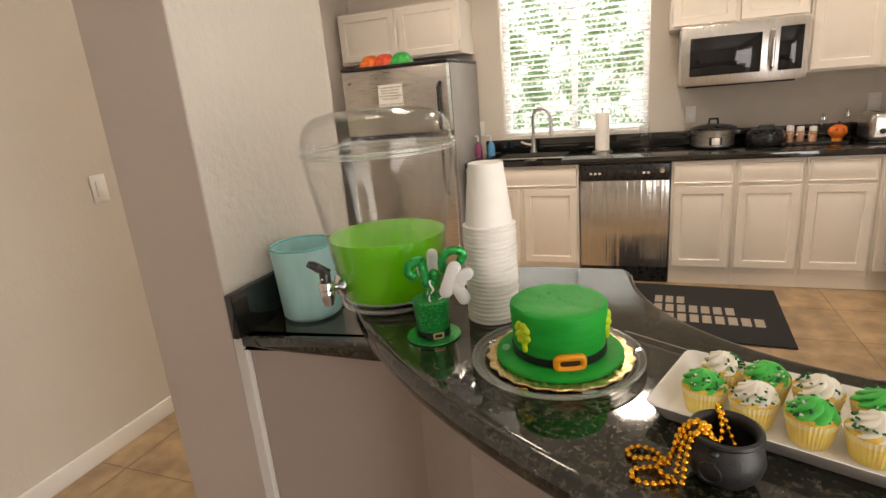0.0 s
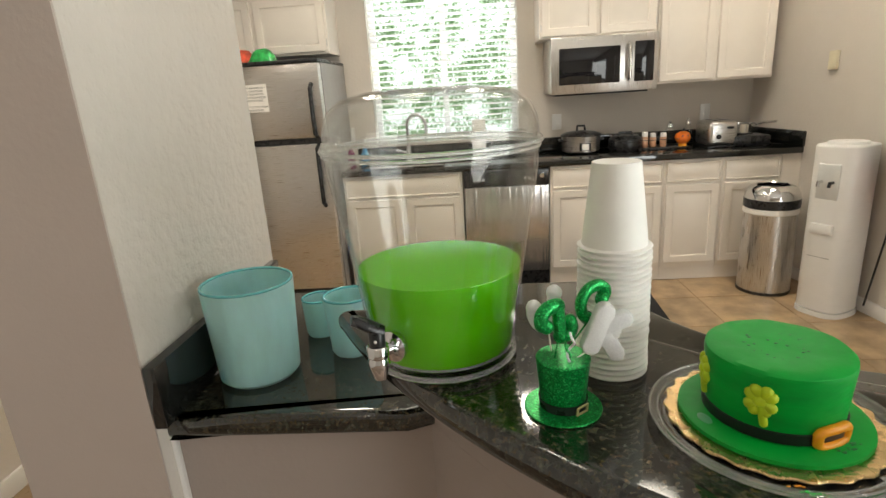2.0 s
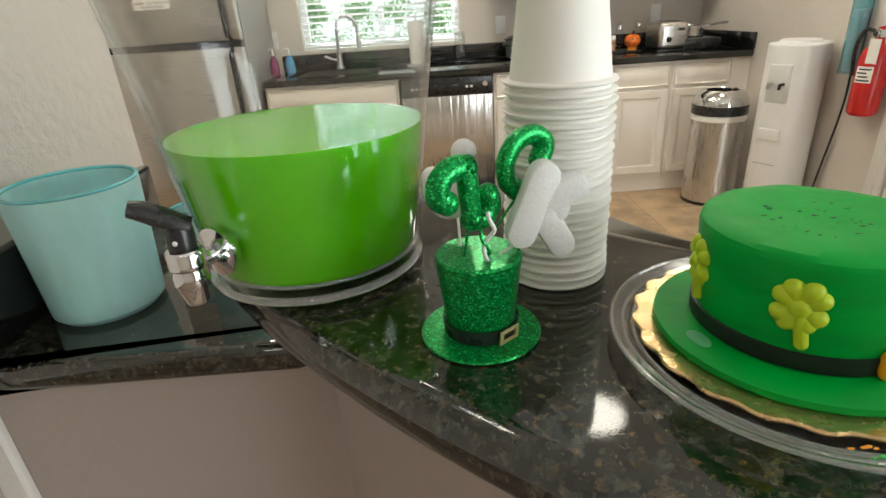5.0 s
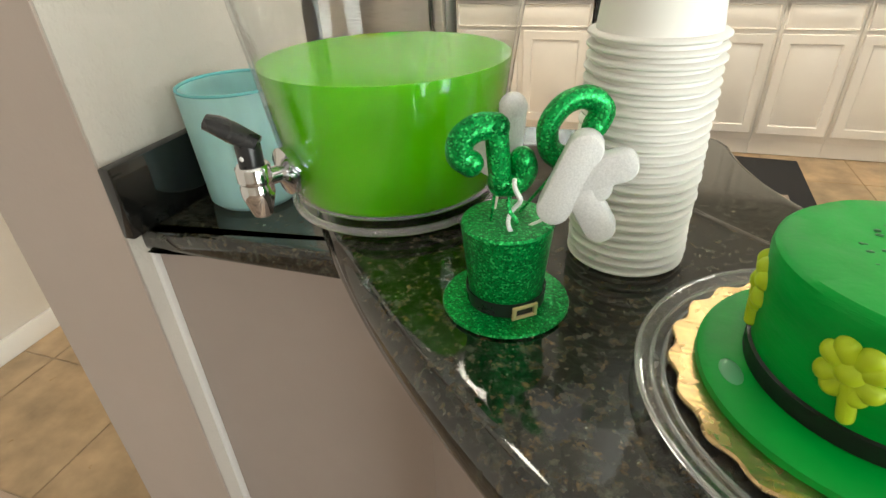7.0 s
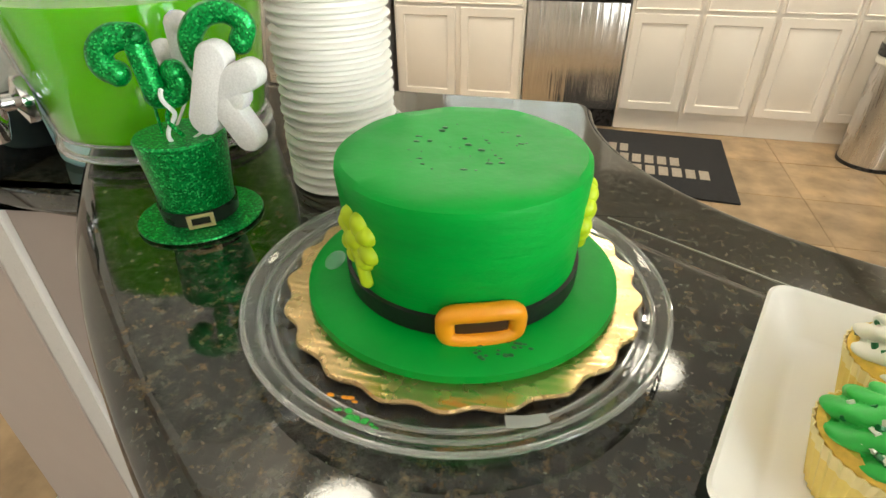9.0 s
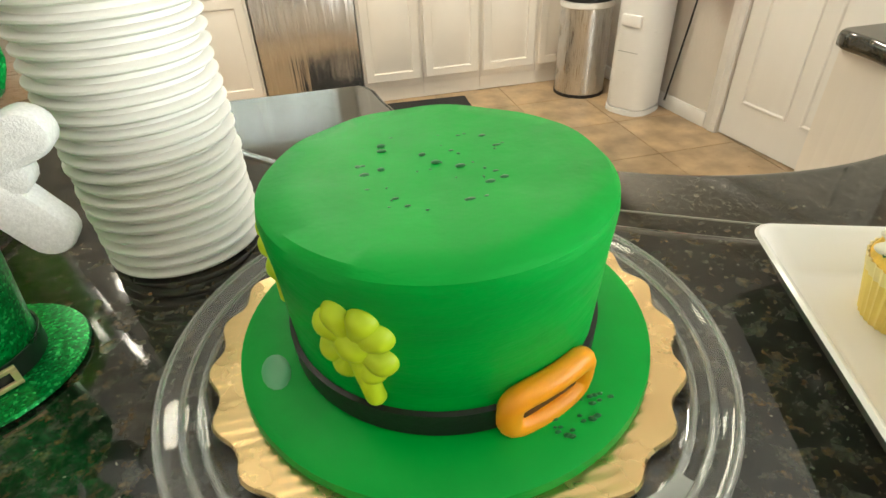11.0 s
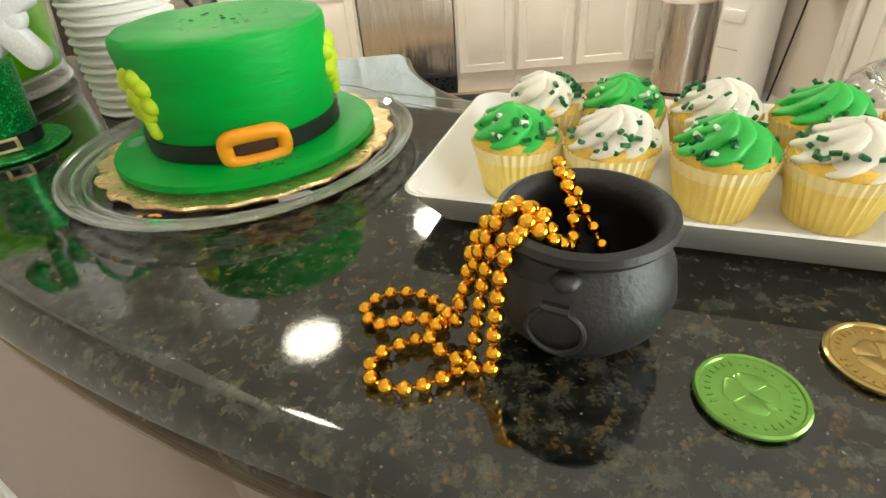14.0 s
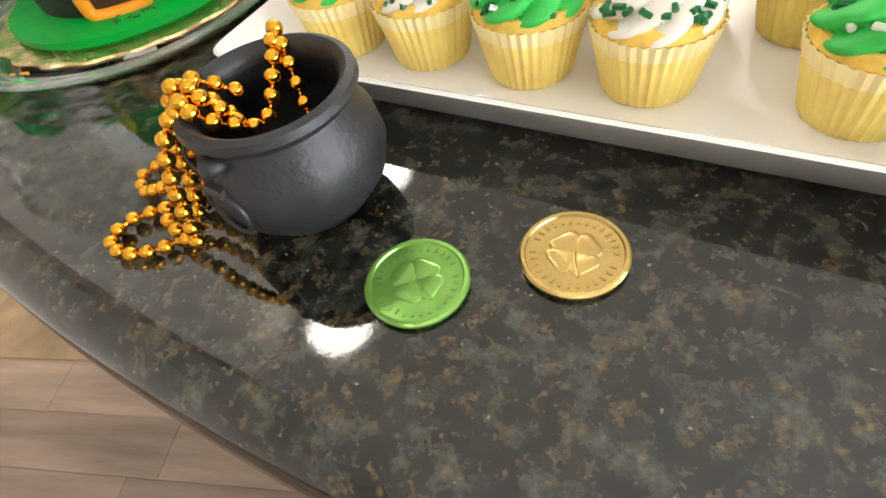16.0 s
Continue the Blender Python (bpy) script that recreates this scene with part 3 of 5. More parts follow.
low += [(2.33, end_y), (2.31, end_y - 0.012)]
low += arc(R_IN, 360 - 3, 180 + 3, 60)
low += [(1.25, end_y - 0.012), (1.235, end_y), (0.404, end_y), (0.404, 0.50)]
lower_top = part("lower_top", slab(low, LOW - 0.04, LOW, 0.012, 4), M_GRANITE)
tagged(lower_top, "polished dark granite lower counter with a round cut-out", "countertop", kind="structure")
bs = part("wall_splash", box(0.4035, 0.424, 0.455, 1.008, LOW + 0.0005, LOW + 0.108, 0.003), M_GRANITE_DARK)
tagged(bs, "dark granite splash strip along the wall", "splash", kind="structure")

facets = [(CX + R_WALL * math.cos(radians(a)), CY + R_WALL * math.sin(radians(a))) for a in (209.5, 227, 245, 262, 278, 295, 313, 330.5)]
wall_o = [(0.404, 0.50)] + facets + [(2.94, 0.50)]
wall_i = [(2.94, 0.62)] + [(CX + (R_WALL - 0.12) * math.cos(radians(a)), CY + (R_WALL - 0.12) * math.sin(radians(a))) for a in (332, 313, 295, 278, 262, 245, 227, 208)] + [(0.404, 0.62)]
# the wall colour already holds the shade of the bar overhang
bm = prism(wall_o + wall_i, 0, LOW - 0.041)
wall_bar = structure("wall_bar", bm, M_TAN_SHADED, "beige painted faceted wall under the bar, colour darkened for overhang shade")
up_o = [p for p in facets]
up_i = [(CX + (R_WALL - 0.12) * math.cos(radians(a)), CY + (R_WALL - 0.12) * math.sin(radians(a))) for a in (330.5, 313, 295, 278, 262, 245, 227, 209.5)]
structure("wall_bar_upper", prism(up_o + up_i, LOW - 0.0405, BAR - 0.041), M_TAN_SHADED, "beige painted wall carrying the raised bar, colour darkened for overhang shade")
bm = prism(arc(R_IN + 0.03, 180, 360, 48) + [(CX + R_IN + 0.05, end_y - 0.02)] + arc(R_IN + 0.05, 360, 180, 48), 0, LOW - 0.041)
structure("wall_bar_inner", bm, M_CAB, "off-white curved panel under the counter")
bm = box(2.33, 2.94, end_y - 0.03, end_y - 0.012, 0, LOW - 0.041)
box(0.41, 1.235, end_y - 0.03, end_y - 0.012, 0, LOW - 0.041, bm=bm)
structure("counter_end_panel", bm, M_CAB, "off-white panel closing the counter base")
structure("corner_trim", box(0.395, 0.409, 0.488, 0.4995, 0, LOW - 0.042, 0.002), M_TRIM, "white vertical corner trim", True)
bm = bmesh.new()
for (ax, ay), (bx, by) in zip(wall_o[:-1], wall_o[1:]):
    d = Vector((bx - ax, by - ay)).normalized()
    nx, ny = d.y * 0.006, -d.x * 0.006
    box_pts = [(ax + nx * 0.3, ay + ny * 0.3), (bx + nx * 0.3, by + ny * 0.3), (bx + nx, by + ny), (ax + nx, ay + ny)]
    prism(box_pts, 0, 0.016, bm)
structure("trim", bm, M_TRIM, "thin trim strip along the foot of the bar wall")

# ---- kitchen run along the north wall ----
FY = 3.5


def base_cabinet(x0, x1, doors, drawers, label):
    c = thing("base_cabinet", (x0, FY, 0), 0, label, "cabinet", "base cabinets along the kitchen wall")
    w = x1 - x0
    bm = box(0.001, w - 0.001, 0.02, 0.60, 0.095, 0.8745)
    part("body", bm, M_CAB, c, smooth=False)
    bm = box(0.001, w - 0.001, 0.003, 0.0195, 0.095, 0.8745, 0.002)
    part("face_frame", bm, M_CAB, c)
    part("toe_kick", box(0.001, w - 0.001, 0.012, 0.03, 0.004, 0.0945), M_CAB, c, smooth=False)
    dw = w / doors
    for k in range(doors):
        part("door", panel(dw - 0.034, 0.565, 0.019, 0.05, at=(k * dw + 0.017, 0.137)), M_CAB, c, m=pose(0, 0.0028, 0))
    if drawers == 1:
        bm = panel(w - 0.034, 0.135, 0.019, 0.004, at=(0.017, 0.722))
        part("drawer_front", bm, M_CAB, c, m=pose(0, 0.0028, 0))
    return c


base_cabinet(-0.005, 0.845, 2, 1, "off-white sink cabinet with two raised-panel doors")
for k in range(4):
    base_cabinet(1.455 + 0.39 * k, 1.455 + 0.39 * (k + 1), 1, 1, "off-white base cabinet with a drawer over a raised-panel door")

filler = thing("cabinet_filler", (3.017, FY, 0), 0, "narrow off-white strip between the cabinets and the wall", "cabinet filler")
part("strip", box(0.0, 0.125, 0.003, 0.02, 0.095, 0.8745, 0.002), M_CAB, filler)

dish = thing("dishwasher", (0.851, FY, 0), 0, "stainless steel dishwasher with a black control panel", "dishwasher")
part("body", box(0.003, 0.597, 0.02, 0.58, 0.10, 0.872), M_BLACK, dish, smooth=False)
part("door", box(0.004, 0.596, -0.022, 0.0195, 0.125, 0.755, 0.006), M_DISH, dish, "brushed steel door")
cp = part("control_panel", box(0.004, 0.596, -0.026, 0.0195, 0.758, 0.868, 0.008), M_BLACK, dish)
part("latch", box(0.22, 0.38, -0.034, -0.0262, 0.79, 0.83, 0.006), M_BLACK, cp)
part("dial", cylinder((0, 0, 0), 0.017, 0.012, 24, 0.003), M_CHROME, cp, "chrome dial", m=pose(0.545, -0.0262, 0.82, 90))
for bx in (0.07, 0.10, 0.13, 0.42, 0.45):
    part("button", box(bx, bx + 0.018, -0.029, -0.0262, 0.80, 0.815, 0.002), M_WHITE, cp)
part("toe_panel", box(0.004, 0.596, 0.012, 0.03, 0.005, 0.122), M_BLACK, dish, smooth=False)

# worktop with the sink cut out of it
SX0, SX1, SY0, SY1 = 0.12, 0.72, 3.60, 3.98
bm = box(-0.005, SX0, FY - 0.025, YB - 0.001, 0.8755, 0.915, 0.004)
box(SX1, XR + 0.05, FY - 0.025, YB - 0.001, 0.8755, 0.915, 0.004, bm=bm)
box(SX0, SX1, FY - 0.025, SY0, 0.8755, 0.915, bm=bm)
box(SX0, SX1, SY1, YB - 0.001, 0.8755, 0.915, bm=bm)
tagged(part("worktop", bm, M_GRANITE_DARK), "polished black granite worktop", "countertop", kind="structure")
bm = box(-0.005, XR - 0.022, YB - 0.021, YB - 0.001, 0.9155, 1.018, 0.003)
tagged(part("backsplash", bm, M_GRANITE_DARK), "black granite upstand along the wall", "splash", kind="structure")
bs = part("backsplash", box(XR - 0.021, XR - 0.001, FY - 0.02, YB - 0.03, 0.9155, 1.018, 0.003), M_GRANITE_DARK, m=EAST)
tagged(bs, "black granite upstand returning along the side wall", "splash", kind="structure")
sink = thing("sink", (0, 0, 0), 0, "stainless steel undermount sink", "sink")
bm = box(SX0 - 0.012, SX1 + 0.012, SY0 - 0.012, SY1 + 0.012, 0.70, 0.703)
for a in ((SX0 - 0.012, SX0, SY0 - 0.012, SY1 + 0.012), (SX1, SX1 + 0.012, SY0 - 0.012, SY1 + 0.012), (SX0, SX1, SY0 - 0.012, SY0), (SX0, SX1, SY1, SY1 + 0.012), (0.41, 0.43, SY0, SY1)):
    box(*a, 0.703, 0.8745, bm=bm)
part("basin", bm, M_STEEL, sink, smooth=False)
part("drain", lathe([(0, 0), (0.035, 0), (0.04, 0.004), (0.0, 0.003)], 20), M_CHROME, sink, m=pose(0.27, 3.79, 0.704))
tap = thing("kitchen_tap", (0.42, 4.045, 0.9155), 0, "brushed steel gooseneck kitchen tap", "tap")
part("base", lathe([(0, 0), (0.028, 0), (0.028, 0.01), (0.02, 0.03), (0.019, 0.10), (0, 0.10)], 20), M_STEEL, tap)
neck = [(0, 0, 0.09), (0, 0, 0.26)] + [(0.075 - 0.075 * math.cos(a), -0.03 * math.sin(a) - 0.012 * a, 0.26 + 0.085 * math.sin(a)) for a in [math.pi * k / 10 for k in range(1, 11)]] + [(0.152, -0.04, 0.21)]
part("neck", tube(neck, 0.0125, 12), M_STEEL, tap)
part("spray_head", tube([(0.152, -0.04, 0.215), (0.154, -0.042, 0.15), (0.155, -0.043, 0.125)], lambda t: 0.014 + 0.007 * t, 12), M_STEEL, tap)
part("lever", tube([(-0.015, 0, 0.06), (-0.05, -0.01, 0.065), (-0.10, -0.02, 0.09)], 0.008, 10), M_STEEL, tap)

# upper cabinets


def upper_cabinet(x0, x1, z0, z1, doors, label):
    c = thing("upper_cabinet", (x0, 3.81, z0), 0, label, "cabinet", "upper cabinets along the kitchen wall")
    w, h = x1 - x0, z1 - z0
    part("body", box(0.001, w - 0.001, 0.0, YB - 3.811, 0, h), M_CAB, c, smooth=False)
    dw = w / doors
    for k in range(doors):
        part("door", panel(dw - 0.03, h - 0.03, 0.019, 0.05, at=(k * dw + 0.015, 0.015)), M_CAB, c, m=pose(0, -0.0005, 0))
        part("hinge", box(-0.004, 0.004, -0.012, 0, 0.05, 0.10, 0.002), M_STEEL, c, m=pose((0.012 if k == 0 else w - 0.012), -0.004, 0))
    return c


upper_cabinet(-1.14, -0.07, 1.735, 2.13, 2, "off-white upper cabinet with two raised-panel doors above the fridge")
upper_cabinet(1.43, 2.245, 1.725, 2.28, 2, "off-white upper cabinet with two raised-panel doors above the microwave")
upper_cabinet(2.25, 3.05, 1.375, 2.28, 2, "tall off-white upper cabinet with two raised-panel doors")

mw = thing("microwave", (1.50, 3.73, 1.345), 0, "stainless steel microwave mounted under the upper cabinet", "microwave")
part("body", box(0.0, 0.735, 0.03, 0.399, 0.006, 0.379, 0.004), M_STEEL, mw)
mdoor = part("door", box(0.0, 0.735, 0.0, 0.0295, 0.0, 0.379, 0.006), M_STEEL_H, mw, "brushed steel door frame")
part("glass", box(0.055, 0.475, -0.004, -0.0005, 0.062, 0.305, 0.004), M_BLACKGLASS, mdoor, "dark glass window")
part("handle", tube([(0.535, 0.0, 0.07), (0.535, -0.035, 0.09), (0.535, -0.04, 0.2), (0.535, -0.035, 0.30), (0.535, 0.0, 0.32)], 0.012, 10), M_CHROME, mdoor, "curved steel handle")
part("key_pad", box(0.575, 0.705, -0.004, -0.0005, 0.06, 0.325, 0.004), M_BLACKGLASS, mdoor, "black key panel")
part("vent", box(0.04, 0.69, 0.06, 0.36, -0.012, 0.0055, 0.003), M_BLACK, mw)

# fridge
fr = thing("refrigerator", (-0.905, 3.35, 0), 0, "stainless steel fridge-freezer with black handles", "refrigerator")
part("body", box(0.0, 0.86, 0.075, 0.75, 0.03, 1.655, 0.006), M_FRIDGE_SIDE, fr)
part("top_cap", box(0.0, 0.86, 0.0, 0.75, 1.656, 1.678, 0.004), M_BLACK, fr)
fz = part("freezer_door", box(0.002, 0.858, 0.0, 0.068, 1.175, 1.652, 0.012), M_STEEL, fr, "brushed steel door")
fd = part("fridge_door", box(0.002, 0.858, 0.0, 0.068, 0.10, 1.135, 0.012), M_STEEL, fr, "brushed steel door")
part("gasket", box(0.006, 0.854, 0.012, 0.07, 1.136, 1.174), M_BLACK, fr, smooth=False)
part("plinth", box(0.01, 0.85, 0.04, 0.1, 0.0, 0.098), M_BLACK, fr, smooth=False)
part("handle", tube([(0.80, 0.0, 1.185), (0.80, -0.045, 1.20), (0.80, -0.05, 1.32), (0.80, -0.045, 1.49), (0.80, 0.0, 1.52)], 0.014, 10), M_BLACK, fz, "black bar handle")
part("handle", tube([(0.80, 0.0, 1.125), (0.80, -0.045, 1.11), (0.80, -0.05, 0.9), (0.80, -0.045, 0.74), (0.80, 0.0, 0.71)], 0.014, 10), M_BLACK, fd, "black bar handle")
part("badge", box(0.05, 0.08, -0.003, -0.0005, 1.56, 1.575, 0.001), M_CHROME, fz)
note = thing("notice", (-0.505, 3.3485, 1.362), 0, "white paper notice taped to the fridge", "notice")
part("sheet", box(-0.10, 0.10, -0.0012, 0.0, 0.0, 0.175), M_PAPER, note, smooth=False)
lettering("DO NOT REMOVE ANY\nFOOD OR DRINKS\nFROM THIS FRIDGE\nWITHOUT PERMISSION\nFROM THE STAFF\n\nTHANK YOU FOR YOUR\nCOOPERATION.", 0.0175, pose(0, -0.0016, 0.148, 90), M_INK, note)
for bx, mt, col in ((-0.70, M_BAG_ORANGE, "orange"), (-0.58, M_BAG_RED, "red"), (-0.44, M_BAG_GREEN, "green")):
    bag = thing("snack_bag", (bx, 3.47, 1.6785), random.uniform(-15, 15), f"crumpled {col} snack bag lying on the fridge", "snack bag", "snack bags on the fridge")
    bm = bmesh.new()
    bmesh.ops.create_grid(bm, x_segments=14, y_segments=10, size=1)
    top = list(bm.verts)
    for v in top:
        fx, fy = v.co.x, v.co.y
        hgt = 0.085 * max(0, 1 - abs(fx) ** 4) * max(0, 1 - fy ** 2) ** 0.6
        v.co = Vector((fx * 0.085, fy * 0.06, 0.002 + hgt + 0.008 * noise.noise(Vector((fx * 3 + bx * 9, fy * 3, 0)))))
    r = bmesh.ops.duplicate(bm, geom=bm.faces[:])
    for v in [g for g in r["geom"] if isinstance(g, bmesh.types.BMVert)]:
        v.co.z = 0.0005
    bmesh.ops.remove_doubles(bm, verts=bm.verts, dist=0.0003)
    part("pouch", bm, mt, bag)

# sockets and switches
for name, x, y, z, rz, lab in (("light_switch", -0.075, YB, 1.125, 0, "white double light switch on the wall"), ("power_outlet", 1.60, YB, 1.135, 0, "white power outlet on the wall"),
                               ("power_outlet", 2.74, YB, 1.145, 0, "white power outlet with a plug in it"), ("thermostat", XR, 3.31, 1.455, -90, "small cream thermostat on the wall"),
                               ("light_switch", XL, 1.225, 1.16, 90, "white rocker light switch on the wall")):
    t = thing(name, (x, y, z), rz, lab, name.replace("_", " "))
    if x == XR:
        t.matrix_basis = EAST @ t.matrix_basis
    w = 0.058 if x == -0.075 else 0.037
    if name == "thermostat":
        part("plate", box(-0.035, 0.035, -0.022, -0.0005, -0.055, 0.055, 0.006), surface("cream_plastic", (0.72, 0.66, 0.48), 0.4), t)
        continue
    part("plate", box(-w, w, -0.006, -0.0005, -0.06, 0.06, 0.003), M_WHITE, t)
    if name == "light_switch":
        for dx in ((-0.025, 0.025) if w > 0.05 else (0,)):
            part("rocker", box(dx - 0.016, dx + 0.016, -0.010, -0.0062, -0.033, 0.033, 0.002), M_WHITE, t)
    else:
        for dz in (-0.02, 0.02):
            part("socket", box(-0.016, 0.016, -0.009, -0.0062, dz - 0.014, dz + 0.014, 0.003), M_WHITE, t)

# things on the worktop
WT = 0.9155
for x, mt, lab in ((0.02, M_SOAP_PINK, "plum"), (0.13, M_SOAP_BLUE, "blue")):
    b = thing("soap_bottle", (x - 0.04, 3.92, WT), 0, f"{lab} hand soap bottle with a pump", "soap bottle", "soap bottles by the sink")
    part("bottle", lathe([(0, 0), (0.03, 0), (0.032, 0.01), (0.03, 0.08), (0.014, 0.11), (0.012, 0.12), (0, 0.12)], 20), mt, b)
    part("pump", tube([(0, 0, 0.12), (0, 0, 0.16), (-0.005, 0, 0.165), (-0.035, 0, 0.16)], 0.006, 8), M_WHITE, b)
t = thing("paper_towel", (0.98, 3.86, WT), 0, "roll of white paper towel on an upright holder", "paper towel")
part("base", lathe([(0, 0), (0.075, 0), (0.075, 0.008), (0.0, 0.012)], 28), M_STEEL, t)
part("roll", lathe([(0.02, 0.014), (0.050, 0.014), (0.051, 0.02), (0.051, 0.285), (0.050, 0.29), (0.02, 0.29)], 28, closed=True), M_PAPER, t)
part("rod", tube([(0, 0, 0.01), (0, 0, 0.31)], 0.006, 8), M_STEEL, t)
sphere((0, 0, 0.315), 0.010, bm := bmesh.new())
part("knob", bm, M_STEEL, t)
t = thing("cup_sleeve_stack", (1.28, 3.90, WT), 0, "upright stack of clear plastic cups", "cups")
part("stack", lathe([(0.055, 0), (0.055, 0.01), (0.042, 0.012), (0.036, 0.20), (0.0, 0.20), (0.0, 0.196), (0.033, 0.196), (0.039, 0.008)], 24, closed=False), M_GLASS, t)
t = thing("slow_cooker", (1.73, 3.83, WT), 0, "round steel slow cooker with a black lid", "slow cooker")
part("body", lathe([(0, 0.01), (0.11, 0.01), (0.135, 0.02), (0.14, 0.12), (0.143, 0.13), (0, 0.13)], 32), M_STEEL, t, "steel body")
part("lid", lathe([(0.15, 0.13), (0.148, 0.14), (0.11, 0.155), (0.05, 0.165), (0, 0.168)], 32), M_BLACK, t, "black lid")
part("knob", tube([(-0.03, 0, 0.16), (-0.025, 0, 0.20), (0.025, 0, 0.20), (0.03, 0, 0.16)], 0.009, 8), M_BLACK, t)
for s in (-1, 1):
    part("handle", box(s * 0.143 - 0.02, s * 0.143 + 0.02, -0.03, 0.03, 0.09, 0.11, 0.006), M_BLACK, t)
part("control", box(-0.035, 0.045, -0.148, -0.13, 0.03, 0.085, 0.004), M_BLACK, t)
part("dial_plate", box(-0.02, 0.03, -0.152, -0.1485, 0.035, 0.08, 0.002), M_WHITE, t)
t = thing("waffle_maker", (2.06, 3.85, WT), 0, "low black countertop grill with a domed lid", "grill")
part("body", lathe([(0, 0.004), (0.11, 0.004), (0.12, 0.02), (0.12, 0.06), (0.118, 0.066), (0, 0.066)], 28), M_BLACK, t)
part("lid", lathe([(0.12, 0.068), (0.118, 0.085), (0.09, 0.11), (0, 0.115)], 28), M_BLACK, t)
part("handle", tube([(-0.05, 0, 0.11), (-0.045, 0, 0.13), (0.045, 0, 0.13), (0.05, 0, 0.11)], 0.009, 8), M_BLACK, t)
t = thing("wire_rack", (2.36, 3.87, WT), 0, "black wire rack holding condiments", "rack")
part("tray", box(-0.22, 0.16, -0.10, 0.10, 0.0, 0.014, 0.004), M_BLACK, t)
for s in (-0.10, 0.10):
    part("rail", tube([(-0.22, s, 0.01), (-0.22, s, 0.07), (0.16, s, 0.07), (0.16, s, 0.01)], 0.003, 6), M_BLACK, t)
for k, (x, y, mt, h) in enumerate(((2.20, 3.84, M_SPICE, 0.11), (2.265, 3.86, M_SPICE, 0.10), (2.33, 3.83, M_SPICE, 0.10))):
    j = thing("spice_jar", (x, y, WT + 0.0145), 0, "small spice jar with a white lid", "jar", "spice jars in the rack")
    part("jar", lathe([(0, 0), (0.022, 0), (0.024, 0.01), (0.024, h * 0.7), (0, h * 0.7)], 16), mt, j)
    part("lid", lathe([(0.022, h * 0.7 + 0.0005), (0.022, h * 0.95), (0.02, h), (0, h)], 16), M_WHITE, j)
for x, h, r in ((2.40, 0.17, 0.034), (2.53, 0.19, 0.028)):
    j = thing("glass_dispenser", (x, 3.90, WT + 0.0145), 0, "glass dispenser with a steel lid", "dispenser", "glass dispensers in the rack")
    part("body", lathe([(0, 0), (r, 0), (r * 1.05, 0.02), (r, h * 0.62), (r * 0.6, h * 0.78), (0, h * 0.78)], 18), M_GLASS, j)
    part("lid", lathe([(r * 0.65, h * 0.78), (r * 0.6, h * 0.9), (r * 0.25, h * 0.95), (r * 0.3, h), (0, h * 1.04)], 18), M_CHROME, j)
p = thing("pumpkin_jar", (2.46, 3.80, WT + 0.0145), 0, "small orange pumpkin-shaped ceramic jar", "jar")
part("body", lathe([(0, 0.02), (0.03, 0.02), (0.05, 0.045), (0.053, 0.065), (0.045, 0.09), (0.02, 0.105), (0, 0.105)], 36, pleat=0.05, pleats=9), M_PUMPKIN, p)
part("foot", lathe([(0, 0), (0.03, 0), (0.028, 0.02), (0, 0.02)], 20), M_ICING_ORANGE, p)
part("stem", tube([(0, 0, 0.10), (0.005, 0, 0.125)], 0.007, 8), M_MATTE_BLACK, p)
for x in (-0.018, 0.018):
    part("eye", sphere((x, -0.047, 0.075), 0.006, scale=(1, 0.4, 1)), M_BLACK, p)
t = thing("toaster", (2.70, 3.82, WT), 0, "two-slice brushed steel toaster", "toaster")
part("body", box(-0.10, 0.10, -0.13, 0.13, 0.012, 0.185, 0.03, seg=4), M_STEEL, t)
part("base", box(-0.103, 0.103, -0.133, 0.133, 0.0, 0.0118, 0.003), M_BLACK, t)
for s in (-0.035, 0.035):
    part("slot", box(s - 0.014, s + 0.014, -0.09, 0.09, 0.1855, 0.187), M_BLACK, t, smooth=False)
part("lever", box(0.02, 0.06, -0.15, -0.131, 0.13, 0.145, 0.004), M_BLACK, t)
part("dial", cylinder((0, 0, 0), 0.017, 0.012, 20, 0.003), M_BLACK, t, m=pose(-0.035, -0.1305, 0.075, 90))
t = thing("saucepan", (2.90, 3.86, WT), 0, "small steel saucepan on a black hotplate", "saucepan")
part("hotplate", box(-0.13, 0.13, -0.17, 0.13, 0.0, 0.07, 0.01), M_BLACK, t)
part("pan", lathe([(0, 0.0705), (0.075, 0.0705), (0.085, 0.08), (0.088, 0.145), (0.091, 0.148), (0.084, 0.148), (0.08, 0.085), (0, 0.08)], 28), M_CHROME, t)
part("pan_handle", tube([(0.085, -0.02, 0.135), (0.12, -0.06, 0.15), (0.14, -0.20, 0.165)], 0.008, 8, flat=0.6), M_CHROME, t)

# water cooler, bin, extinguisher by the east wall
t = thing("trash_can", (2.85, 3.27, 0), 0, "round brushed steel trash can with an open-top domed lid", "trash can")
part("body", lathe([(0, 0.02), (0.158, 0.02), (0.158, 0.56), (0, 0.56)], 40), M_STEEL_H, t)
part("foot_ring", lathe([(0, 0), (0.163, 0), (0.163, 0.019), (0, 0.019)], 40), M_BLACK, t)
part("liner", lathe([(0.1585, 0.535), (0.163, 0.54), (0.162, 0.565), (0.157, 0.57)], 40), M_PAPER, t, "white bin liner edge")
part("collar", lathe([(0.157, 0.571), (0.164, 0.575), (0.164, 0.625), (0.16, 0.63), (0.14, 0.63)], 40), M_BLACK, t)
